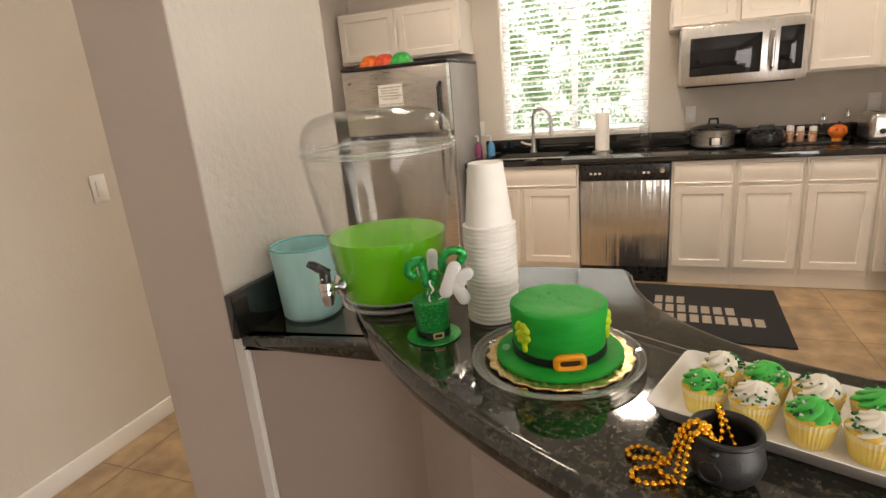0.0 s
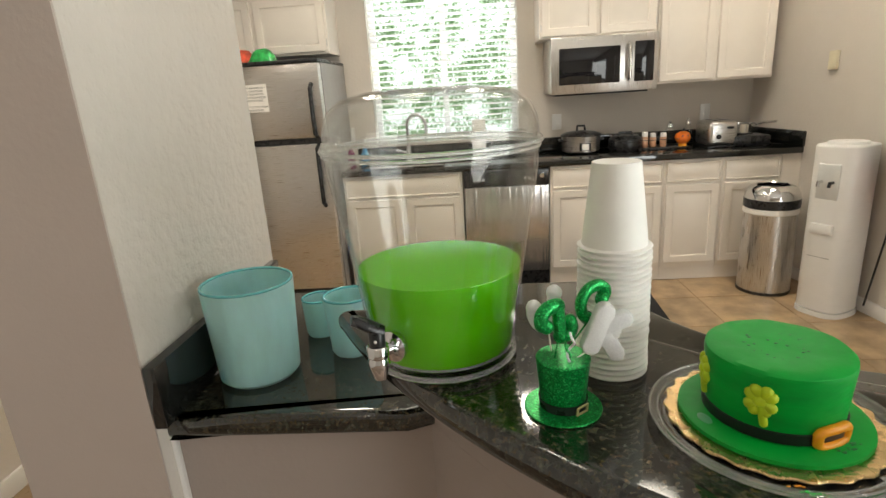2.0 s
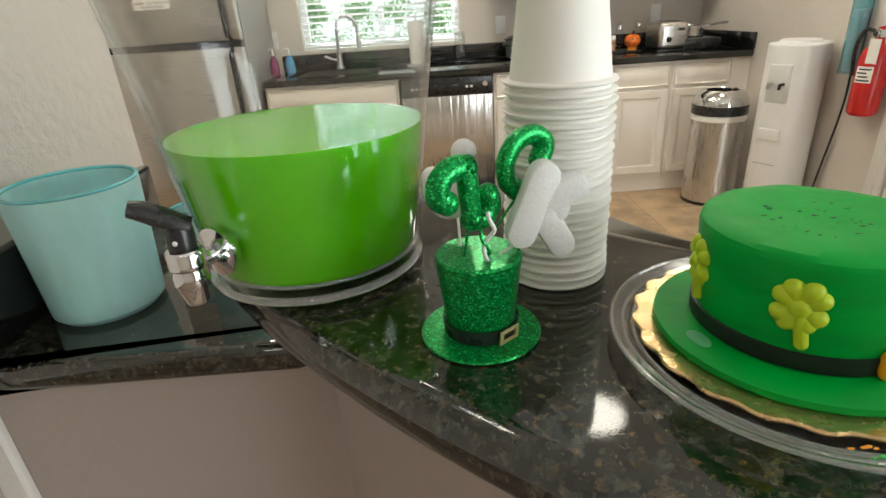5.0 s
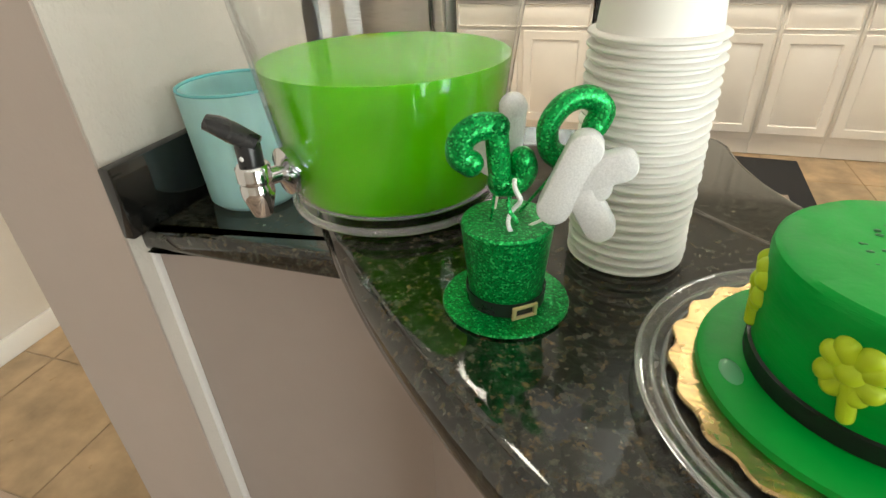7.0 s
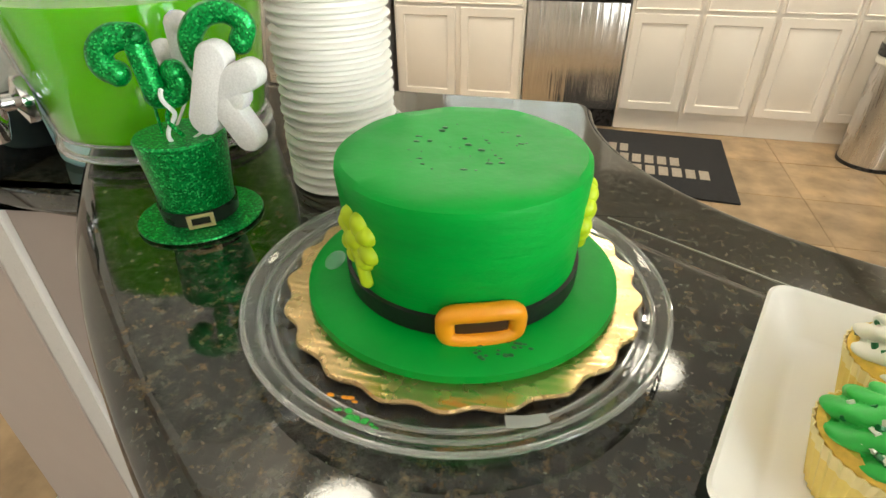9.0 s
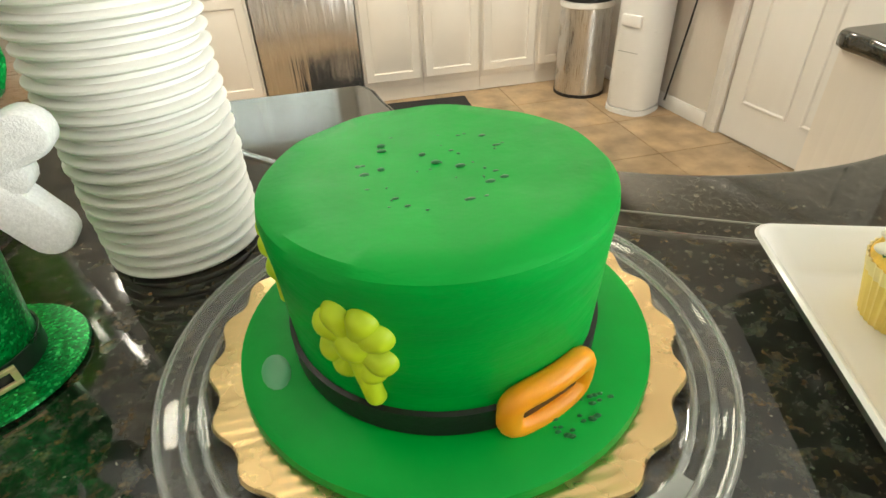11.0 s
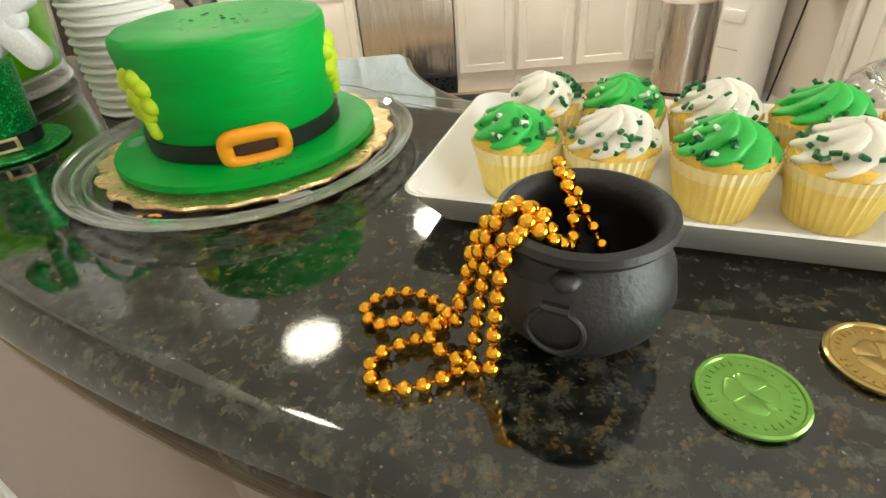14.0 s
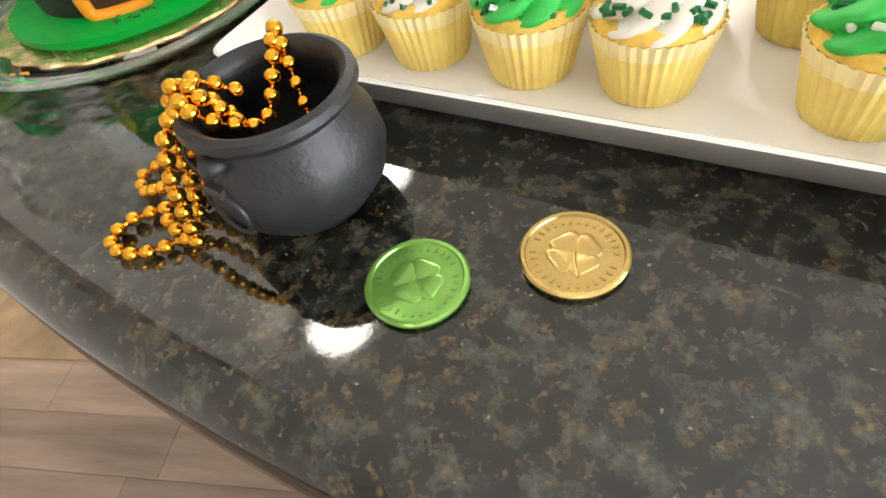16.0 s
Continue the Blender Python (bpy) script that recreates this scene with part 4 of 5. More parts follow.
part("lid", lathe([(0.161, 0.6305), (0.158, 0.66), (0.14, 0.695), (0.10, 0.715), (0.095, 0.71), (0.095, 0.66)], 40), M_CHROME, t, "steel domed lid")
t = thing("water_cooler", (3.02, 2.88, 0), -62, "tall white water cooler with rounded sides", "water cooler")
prof = [(0.132 * math.copysign(abs(math.cos(a)) ** 0.7, math.cos(a)), 0.145 * math.copysign(abs(math.sin(a)) ** 0.7, math.sin(a))) for a in [2 * math.pi * k / 48 for k in range(48)]]
part("body", slab(prof, 0.03, 1.0, 0.012, 3), M_WHITE, t)
part("foot", prism([(x * 1.04, y * 1.04) for x, y in prof], 0, 0.029), M_WHITE, t)
part("top_plate", lathe([(0, 1.0005), (0.10, 1.0005), (0.095, 1.014), (0, 1.018)], 28), M_WHITE, t)
nich = part("niche", box(-0.060, 0.060, -0.149, -0.12, 0.70, 0.90, 0.008), surface("pale_grey_plastic", (0.66, 0.66, 0.64), 0.4), t)
for s in (-0.03, 0.03):
    part("spout", tube([(s, -0.14, 0.80), (s, -0.18, 0.80), (s, -0.185, 0.775)], 0.009, 8), M_BLACK if s > 0 else M_CHROME, nich)
part("drip_tray", box(-0.06, 0.06, -0.160, -0.125, 0.50, 0.56, 0.006), M_WHITE, t)
part("seam", box(-0.06, 0.06, -0.1455, -0.1425, 0.36, 0.363), M_FRIDGE_SIDE, t, smooth=False)
t = thing("cup_dispenser", (XR - 0.045, 2.70, 0.85), 0, "blue clear tube cup dispenser on the wall", "cup dispenser")
t.matrix_basis = EAST @ t.matrix_basis
part("sleeve", lathe([(0.04, 0), (0.043, 0.0), (0.043, 0.36), (0.04, 0.36)], 24, closed=True), M_BLUE_CLEAR, t)
part("cups", lathe([(0, 0.01), (0.028, 0.01), (0.034, 0.07), (0.034, 0.30), (0, 0.30)], 20), M_WHITE, t)
t = thing("power_cable", (0, 0, 0), 0, "black power cable hanging behind the cooler", "cable")
t.matrix_basis = EAST
part("cord", tube(spline([(XR - 0.012, 2.72, 0.98), (XR - 0.02, 2.70, 0.7), (XR - 0.03, 2.74, 0.35), (XR - 0.02, 2.80, 0.05)]), 0.006, 6), M_BLACK, t)
ext = thing("fire_extinguisher", (XR - 0.075, 2.53, 0.67), 0, "red fire extinguisher with a black hose hung on the wall", "fire extinguisher")
ext.matrix_basis = EAST @ ext.matrix_basis
part("cylinder", lathe([(0, 0), (0.05, 0), (0.062, 0.012), (0.064, 0.03), (0.064, 0.27), (0.05, 0.31), (0.022, 0.335), (0.02, 0.36), (0, 0.36)], 32), M_RED, ext)
seg = [radians(160 + 7 * k) for k in range(11)]
part("label", prism([(0.0643 * math.cos(a), 0.0643 * math.sin(a)) for a in seg] + [(0.0649 * math.cos(a), 0.0649 * math.sin(a)) for a in reversed(seg)], 0.16, 0.235), M_PAPER, ext, "printed white label")
for k in range(4):
    s2 = seg[1 + k % 2:10 - k % 3]
    part("label_print", prism([(0.0650 * math.cos(a), 0.0650 * math.sin(a)) for a in s2] + [(0.0653 * math.cos(a), 0.0653 * math.sin(a)) for a in reversed(s2)], 0.167 + 0.017 * k, 0.174 + 0.017 * k), M_INK, ext)
part("valve", box(-0.02, 0.02, -0.02, 0.02, 0.36, 0.40, 0.005), M_CHROME, ext)
part("handle", tube([(0, 0.02, 0.395), (-0.03, -0.05, 0.41), (-0.04, -0.09, 0.42)], 0.009, 8, flat=0.5), M_RED, ext)
part("hose", tube(spline([(0, 0.02, 0.385), (-0.02, 0.07, 0.39), (-0.03, 0.09, 0.30), (-0.02, 0.085, 0.18)]), 0.009, 8), M_BLACK, ext)
part("tag", box(-0.07, -0.069, -0.08, -0.02, 0.25, 0.36), M_PAPER, ext, "paper inspection tag", smooth=False)
part("gauge", cylinder((0, 0, 0), 0.016, 0.01, 20, 0.002), M_CHROME, ext, m=pose(-0.021, 0, 0.38, 0, -90))
part("bracket", box(0.05, 0.0745, -0.02, 0.02, 0.15, 0.38, 0.003), M_STEEL, ext)

# door mat
mat = thing("door_mat", (1.56, 3.02, 0.0), -3, "black floor mat with pale block lettering", "floor mat")
part("mat", box(-0.52, 0.52, -0.44, 0.42, 0.001, 0.012, 0.004), M_MAT, mat)
for row, (n, x0, w) in enumerate(((3, -0.20, 0.066), (7, -0.20, 0.068), (9, -0.20, 0.069))):
    for k in range(n):
        x = x0 + k * w - (0.0 if row else 0.0)
        z = 0.0125
        y1 = 0.19 - row * 0.145
        bm = box(x, x + w - 0.020, y1 - 0.112, y1, z, z + 0.002)
        part("lettering_bar", bm, M_MATTEXT, mat, smooth=False)

# ---- frosted vases on the lower top ----
for (x, y), rb, rt, h, size in (((0.508, 0.634), 0.072, 0.081, 0.181, "large"), ((0.668, 0.712), 0.042, 0.049, 0.118, "medium"), ((0.582, 0.80), 0.034, 0.037, 0.082, "small")):
    v = thing("glass_vase", (x, y, LOW + 0.0005), 0, f"{size} frosted aqua glass cylinder vase", "vase", "frosted aqua glass vases")
    part("vessel", lathe([(0, 0), (rb * 0.9, 0), (rb, 0.008), (rb * 1.01, 0.02), (rt, h - 0.006), (rt - 0.001, h), (rt - 0.004, h - 0.002), (rb - 0.004, 0.02), (0, 0.014)], 56), M_AQUA, v)
    ring = [(rt - 0.0025 + 0.0026 * math.cos(a), h - 0.001 + 0.0026 * math.sin(a)) for a in [math.pi * 2 * k / 8 for k in range(8)]]
    part("rim", lathe(ring, 56, closed=True), M_AQUA_RIM, v, "darker glossy glass rim")

# ---- drinks dispenser ----
DX, DY = 0.876, 0.372
T = thing("drink_dispenser", (DX, DY, BAR + 0.0005), 0, "clear plastic drinks dispenser part filled with green punch", "drink dispenser")
outer = [(0.078, 0.0), (0.088, 0.002), (0.091, 0.008), (0.089, 0.016), (0.0905, 0.022), (0.097, 0.07), (0.104, 0.125), (0.112, 0.175), (0.119, 0.215), (0.1225, 0.24), (0.1235, 0.258)]
inner = [(r - 0.0028, z) for r, z in outer[4:]]
part("vessel", lathe(outer + inner[::-1] + [(0.085, 0.0155), (0.080, 0.013), (0, 0.013), (0, 0.006), (0.07, 0.004)], 72, closed=True), M_GLASS, T)
liq = [(0, 0.0135), (0.080, 0.0135), (0.0845, 0.016)] + [(r - 0.0032, z) for r, z in outer[4:6]] + [(0.0998, 0.117), (0.0993, 0.1182), (0, 0.1182)]
part("punch", lathe(liq, 72), M_PUNCH, T, "bright green punch")
lid = [(0.1235, 0.2585), (0.1265, 0.2590), (0.1268, 0.266), (0.1235, 0.268), (0.1230, 0.276), (0.1215, 0.288), (0.114, 0.304), (0.098, 0.316), (0.07, 0.3225), (0.045, 0.324), (0.044, 0.318), (0, 0.318)]
lid_in = [(max(0, r - 0.0022), z - 0.0018) for r, z in lid[3:]]
part("lid", lathe(lid + lid_in[::-1] + [(0.1195, 0.2585)], 72, closed=True), M_GLASS, T, "clear domed lid")
for nm, r, z, w in (("base_ring", 0.0885, 0.0055, 0.0032), ("mouth_ring", 0.1238, 0.2565, 0.0017), ("foot_ring", 0.0865, 0.0165, 0.0015), ("lid_ring", 0.1262, 0.2625, 0.0022), ("lid_knob_ring", 0.0445, 0.3225, 0.0012)):
    ring = [(r + w * math.cos(a), z + w * math.sin(a)) for a in [2 * math.pi * k / 10 for k in range(10)]]
    part(nm, lathe(ring, 72, closed=True), M_RIDGE, T, "thick clear plastic edge")
ang = math.atan2(-0.105, -0.062)
tap = part("spigot", lathe([(0, 0), (0.017, 0), (0.018, 0.003), (0.018, 0.008), (0.012, 0.010), (0.0065, 0.012), (0.0065, 0.030), (0, 0.030)], 24), M_CHROME, T, "chrome push spigot", m=Matrix.Translation((0.0945 * math.cos(ang), 0.0945 * math.sin(ang), 0.050)) @ pose(0, 0, 0, 0, 90, math.degrees(ang)))
S = Matrix.Translation((0.125 * math.cos(ang), 0.125 * math.sin(ang), 0.0)) @ pose(0, 0, 0, 0, 0, math.degrees(ang))
inv = tap.matrix_basis.inverted()
part("valve", lathe([(0, 0.023), (0.0070, 0.023), (0.0080, 0.025), (0.0110, 0.036), (0.0122, 0.040), (0.0122, 0.046), (0.0112, 0.048), (0.0112, 0.0495), (0.0125, 0.051), (0.0125, 0.061), (0.0110, 0.063), (0, 0.063)], 28), M_CHROME, tap, m=inv @ S)
post = lathe([(0, 0.0632), (0.0090, 0.0632), (0.0090, 0.077), (0.0075, 0.080), (0, 0.080)], 20)
lever = part("lever", post, M_BLACK, tap, "black plastic lever", m=inv @ S)
part("paddle", tube([(-0.008, 0, 0.078), (0.000, 0, 0.0815), (0.009, 0, 0.087), (0.018, 0, 0.0925), (0.025, 0, 0.095)], lambda t: 0.0048 + 0.0016 * math.sin(math.pi * t), 12, flat=1.5), M_BLACK, lever, m=pose(0, 0, 0, 0, 0, -42))
part("rivet", sphere((0, 0, 0), 0.0018, scale=(1, 1, 1), u=10, v=6), M_WHITE, lever, m=pose(0.0088 * math.cos(0.5), 0.0088 * math.sin(0.5), 0.070))

# ---- paper cups ----
NC = 23
stack = thing("cup_stack", (1.073, 0.318, BAR + 0.0005), 0, "tall stack of white paper cups turned upside down", "paper cups")
R0, H0 = 0.0365, 0.092


def cup(full):
    top = H0 if full else 0.02
    f = (R0 - 0.0265) / H0
    p = [(R0 - 0.0016, 0.0012), (R0 + 0.0002, 0.0), (R0 + 0.0020, 0.0002), (R0 + 0.0032, 0.0013), (R0 + 0.0032, 0.0024), (R0 + 0.0018, 0.0035), (R0 - 0.0014, 0.0038)]
    p += [(R0 - 0.0012 - f * top, top)]
    p += [(R0 - 0.0020 - f * top, top + 0.0006), (R0 - 0.0030 - f * top, top), (0, top - 0.002)] if full else [(R0 - 0.0016 - f * top, top), (R0 - 0.0018, 0.006)]
    return lathe(p, 40)


one = part("cup", cup(False), M_PAPER, stack)
for k in range(1, NC - 1):
    ob = new("cup", one.data)
    ob.parent, ob.matrix_basis = stack, pose(random.uniform(-0.0006, 0.0006), random.uniform(-0.0006, 0.0006), 0.0066 * k, 0, 0, random.uniform(0, 90))
part("cup", cup(True), M_PAPER, stack, m=pose(0, 0, 0.0066 * (NC - 1)))

# ---- little glitter hat with letter picks ----
H = thing("glitter_hat", (1.004, 0.236, BAR + 0.0005), 0, "small green glitter top hat with letter picks", "party decoration")
part("brim", lathe([(0, 0), (0.038, 0), (0.0395, 0.001), (0.039, 0.0024), (0.025, 0.003), (0, 0.003)], 48), M_GLITTER, H)
part("crown", lathe([(0, 0.003), (0.0225, 0.0031), (0.0235, 0.02), (0.0265, 0.05), (0.0272, 0.056), (0.0262, 0.0575), (0.0, 0.0575)], 48), M_GLITTER, H)
part("hat_band", lathe([(0.0228, 0.004), (0.0240, 0.004), (0.0247, 0.0135), (0.0238, 0.0135)], 48), M_BLACK, H, "black ribbon band")
ba = math.degrees(math.atan2(-0.035, 0.019)) + 9
bm = bmesh.new()
for a in ((-0.008, 0.008, 0.0, 0.002), (-0.008, 0.008, 0.0075, 0.0095), (-0.008, -0.0055, 0.002, 0.0075), (0.0055, 0.008, 0.002, 0.0075)):
    box(a[0], a[1], -0.0008, 0.0008, a[2], a[3], 0.0003, bm=bm)
part("buckle", bm, surface("pale_gold_card", (0.72, 0.55, 0.30), 0.35, metal=0.5), H, "pale gold card buckle", m=pose(0, 0, 0, 0, 0, ba + 90) @ pose(0, -0.0254, 0.004, 6))


def pick(name, strokes, r, mat, base, top, rz, lab, grow=1.0):
    p = part(name, tube([(*base, 0.056), (top[0], top[1], top[2])], 0.0009, 6), M_GLITTER if mat is M_GLITTER else M_PAPER, H)
    bm = bmesh.new()
    for s in strokes:
        pts = spline([(x, 0, z) for x, z in s], 5) if len(s) > 2 else [Vector((x, 0, z)) for x, z in s]
        tube(pts, r, 10, bm, flat=0.85)
        for e in (pts[0], pts[-1]):
            sphere(e, r * 1.0, bm, 10, 7)
    part("letter", bm, mat, p, lab, m=pose(*top, 0, 0, rz) @ Matrix.Scale(grow, 4))


view = 30
pick("pick", [[(0.0, 0.036), (0.0015, 0.020), (0.003, 0.004)], [(0.0, 0.036), (-0.010, 0.0365), (-0.0185, 0.031), (-0.0195, 0.022), (-0.014, 0.0175)], [(0.003, 0.0035), (0.012, 0.003), (0.0165, 0.009), (0.0150, 0.016)]], 0.0074, M_GLITTER, (-0.009, -0.004), (-0.006, -0.006, 0.078), view, "green glitter letter L", 1.0)
pick("pick", [[(0.006, 0.040), (0.005, 0.022), (0.002, 0.006)], [(-0.015, 0.022), (-0.014, 0.012), (-0.008, 0.003), (0.002, 0.004)]], 0.0084, M_GLITTER_W, (-0.010, 0.010), (-0.010, 0.031, 0.074), -14, "white letter U")
pick("pick", [[(0.013, 0.015), (0.0165, 0.024), (0.008, 0.031), (-0.004, 0.029), (-0.012, 0.019), (-0.011, 0.007), (-0.005, 0.001)]], 0.0066, M_GLITTER, (0.004, 0.010), (0.030, 0.014, 0.092), view, "green glitter letter C", 1.05)


def foam_letter(strokes, half, edge):
    """A flat cut-out letter in the xz plane: strokes (x0, z0, x1, z1, radius) with softened edges."""
    bm = bmesh.new()
    for k, (x0, z0, x1, z1, r) in enumerate(strokes):
        a = math.atan2(z1 - z0, x1 - x0)
        rings = []
        for ins, y in ((edge, -half), (edge * 0.3, -half + edge * 0.3), (0, -half + edge), (0, half - edge), (edge * 0.3, half - edge * 0.3), (edge, half)):
            ring = []
            for cx, cz, s in ((x1, z1, -90), (x0, z0, 90)):
                for i in range(11):
                    t = a + radians(s + 18 * i)
                    ring.append(bm.verts.new((cx + (r - ins) * math.cos(t), y * (1 - 0.04 * k), cz + (r - ins) * math.sin(t))))
            rings.append(ring)
        for p, q in zip(rings, rings[1:]):
            for i in range(22):
                bm.faces.new((p[i], p[(i + 1) % 22], q[(i + 1) % 22], q[i]))
        bm.faces.new(rings[0][::-1])
        bm.faces.new(rings[-1])
    return bm


pk = part("pick", tube([(0.012, -0.004, 0.056), (0.034, -0.002, 0.070)], 0.0009, 6), M_PAPER, H)
part("letter", foam_letter(((0.0035, 0.036, -0.0095, 0.003, 0.0090), (-0.002, 0.019, 0.0215, 0.0285, 0.0080), (0.001, 0.017, 0.0145, -0.006, 0.0082), (0.002, 0.0185, 0.010, 0.017, 0.0088)), 0.0065, 0.0026), M_GLITTER_W, pk, "white glitter letter K", m=pose(0.036, -0.002, 0.067, 0, 0, 3) @ Matrix.Scale(1.04, 4))
for k, (a, mt) in enumerate(((0.0, M_GLITTER), (2.2, M_GLITTER_W))):
    bm = bmesh.new()
    for i in range(26):
        t = i / 26
        sphere((0.004 + 0.0025 * math.sin(9 * t + a) + 0.004 * k * t, -0.006 + 0.003 * math.cos(9 * t + a) - 0.004 * k, 0.054 + 0.034 * t), 0.0015, bm, 6, 4)
    part("tinsel", bm, mt, H, "curly tinsel sprig")

# ---- hat cake on its plate ----
KX, KY = 1.190, 0.200
PL = thing("cake_plate", (KX - 0.002, KY - 0.008, BAR + 0.0005), 0, "clear round plastic cake tray base", "plate")
part("tray", lathe([(0, 0.0), (0.090, 0.0), (0.094, 0.003), (0.099, 0.004), (0.1045, 0.0085), (0.107, 0.0095), (0.1065, 0.011), (0.103, 0.0105), (0.097, 0.006), (0.091, 0.005), (0.088, 0.0022), (0, 0.002)], 80), M_TRAY, PL)
for r, z in ((0.0925, 0.0060), (0.0985, 0.0075), (0.1058, 0.0105)):
    ring = [(r + 0.0013 * math.cos(a), z + 0.0013 * math.sin(a)) for a in [2 * math.pi * k / 6 for k in range(6)]]
    part("ridge", lathe(ring, 80, closed=True), M_RIDGE, PL)
BD = thing("cake_board", (KX, KY, BAR + 0.0050), 0, "scalloped gold foil cake board", "cake board")
bm = bmesh.new()
n = 208
rings = []
for k, (r, z) in enumerate(((0.070, 0.0), (0.0905, 0.0010), (0.0908, 0.0023), (0.090, 0.0036), (0.075, 0.0030))):
    rings.append([bm.verts.new(((r + (0.0019 * math.cos(22 * 2 * math.pi * i / n) if k in (1, 2, 3) else 0)) * math.cos(2 * math.pi * i / n),
                                (r + (0.0019 * math.cos(22 * 2 * math.pi * i / n) if k in (1, 2, 3) else 0)) * math.sin(2 * math.pi * i / n), z + (0.0005 * math.cos(22 * 2 * math.pi * i / n) if k in (1, 2, 3) else 0))) for i in range(n)])
for a, b in zip(rings, rings[1:]):
    for i in range(n):
        bm.faces.new((a[i], a[(i + 1) % n], b[(i + 1) % n], b[i]))
bm.faces.new(rings[0][::-1])
bm.faces.new(rings[-1])
part("board", bm, M_GOLD_FOIL, BD)
CZ = 0.0082
CK = thing("hat_cake", (KX, KY, BAR + CZ), 0, "green iced cake shaped like a top hat with a buckle", "cake")
part("brim", lathe([(0, 0), (0.077, 0), (0.0795, 0.0025), (0.079, 0.006), (0.075, 0.0078), (0.055, 0.0085), (0, 0.0085)], 72), M_ICING, CK)
bm = lathe([(0, 0.008), (0.0562, 0.008), (0.0569, 0.02), (0.0583, 0.048), (0.0597, 0.0660), (0.0591, 0.0702), (0.0567, 0.0722), (0.047, 0.0728), (0.028, 0.0713), (0.012, 0.0705), (0, 0.0702)], 96)
for v in bm.verts:
    a, z = math.atan2(v.co.y, v.co.x), v.co.z
    k = 1 + 0.006 * noise.noise(Vector((math.cos(a) * 1.3, math.sin(a) * 1.3, z * 90)))
    v.co.x, v.co.y = v.co.x * k, v.co.y * k
    if z > 0.0705:
        v.co.z += 0.0012 * noise.noise(v.co * 40)
part("crown", bm, M_ICING, CK)
# dark specks laid on the top as the shade inside small pits
bm = bmesh.new()
for i in range(80):
    a, r = random.uniform(0, 6.28), 0.036 * math.sqrt(random.random())
    sphere((r * math.cos(a) - 0.005, r * math.sin(a) + 0.01, 0.0712), random.choice((0.0004, 0.0005, 0.0007, 0.0012)), bm, 6, 4, (random.uniform(0.8, 1.8), 1, 0.4))
part("pits", bm, M_SPRINKLE, CK, "dark specks for the shade in small icing pits")
part("band", lathe([(0.0562, 0.0086), (0.0584, 0.009), (0.0587, 0.0185), (0.0570, 0.019)], 96), M_ICING_BLACK, CK, "black icing band")


def on_crown(deg, x, z, out=0.0):
    """A spot on the crown's side: degrees round, metres along and up."""
    a = radians(deg) + x / 0.0565
    r = 0.0569 + 0.05 * (z - 0.01) + out
    return Vector((r * math.cos(a), r * math.sin(a), z))


def hull(spots):
    """One rounded blob round several balls."""
    bm = bmesh.new()
    for c, r in spots:
        sphere(c, r, bm, 16, 11)
    bmesh.ops.delete(bm, geom=bm.faces[:] + bm.edges[:], context="EDGES_FACES")
    res = bmesh.ops.convex_hull(bm, input=bm.verts)
    drop = [g for g in res["geom_interior"] if isinstance(g, bmesh.types.BMVert)]
    bmesh.ops.delete(bm, geom=drop, context="VERTS")
    return bm


for d in (-128, 168, 4, 75):
    cl = part("clover", hull([(on_crown(d, 0.0005 * q, 0.0465 - 0.0027 * q, 0.0004), 0.0034) for q in range(9)]), M_ICING_YELLOW, CK, "piped yellow-green clover")
    part("centre", sphere(on_crown(d, 0, 0.0455, -0.0014), 0.0064, u=20, v=14), M_ICING_YELLOW, cl)
    for i in range(4):
        for k in (-0.31, 0.31):
            a = radians(45 + 90 * i) + k
            part("leaf", hull([(on_crown(d, 0.86 * f * math.cos(a), 0.0455 + 1.08 * f * math.sin(a), -0.0012), r) for f, r in ((0.0040, 0.0038), (0.0100, 0.0052))]), M_ICING_YELLOW, cl)
BDEG = -69
bm = bmesh.new()
loop = []
for i in range(41):
    a = 2 * math.pi * i / 40
    cx, cz = abs(math.cos(a)) ** 0.55 * math.copysign(1, math.cos(a)), abs(math.sin(a)) ** 0.55 * math.copysign(1, math.sin(a))
    loop.append(on_crown(BDEG, 0.0150 * cx, 0.0160 + 0.0078 * cz, 0.0028))
tube(loop, 0.0043, 12, bm, cap=False)
part("buckle", bm, M_ICING_ORANGE, CK, "piped orange buckle")
part("buckle_centre", box(-0.0115, 0.0115, -0.0012, 0.0012, -0.005, 0.005, 0.0005), surface("brown_icing", (0.055, 0.022, 0.010), 0.5), CK, m=Matrix.Translation(on_crown(BDEG, 0, 0.016, 0.0016)) @ pose(0, 0, 0, 0, 0, BDEG + 90))
bm = bmesh.new()
for i in range(26):
    a = radians(BDEG + random.uniform(-4, 18))
    r = random.uniform(0.060, 0.0725)
    sphere((r * math.cos(a), r * math.sin(a), 0.0084), random.uniform(0.0004, 0.001), bm, 6, 4, (1.5, 1, 0.6))
part("smear", bm, M_SPRINKLE, CK, "dark icing crumbs on the brim")
part("patch", sphere((0, 0, 0.0002), 0.007, scale=(0.75, 1.3, 0.16)), surface("pale_icing", (0.10, 0.36, 0.17), 0.35), CK, "pale smear on the brim", m=pose(0.067 * math.cos(radians(192)), 0.067 * math.sin(radians(192)), 0.0078, 0, 0, 10))
cr = thing("icing_crumbs", (KX - 0.02, KY - 0.094, BAR + 0.0065), 0, "bits of green and orange icing dropped on the tray", "crumbs", kind="stuff")
bm = bmesh.new()
for i in range(22):
    sphere((random.gauss(0, 0.005), random.gauss(-0.008, 0.0015), 0.0006), random.uniform(0.0006, 0.0013), bm, 7, 5, (1.6, 1, 0.6))
part("green_crumbs", bm, M_FROST_GREEN, cr)
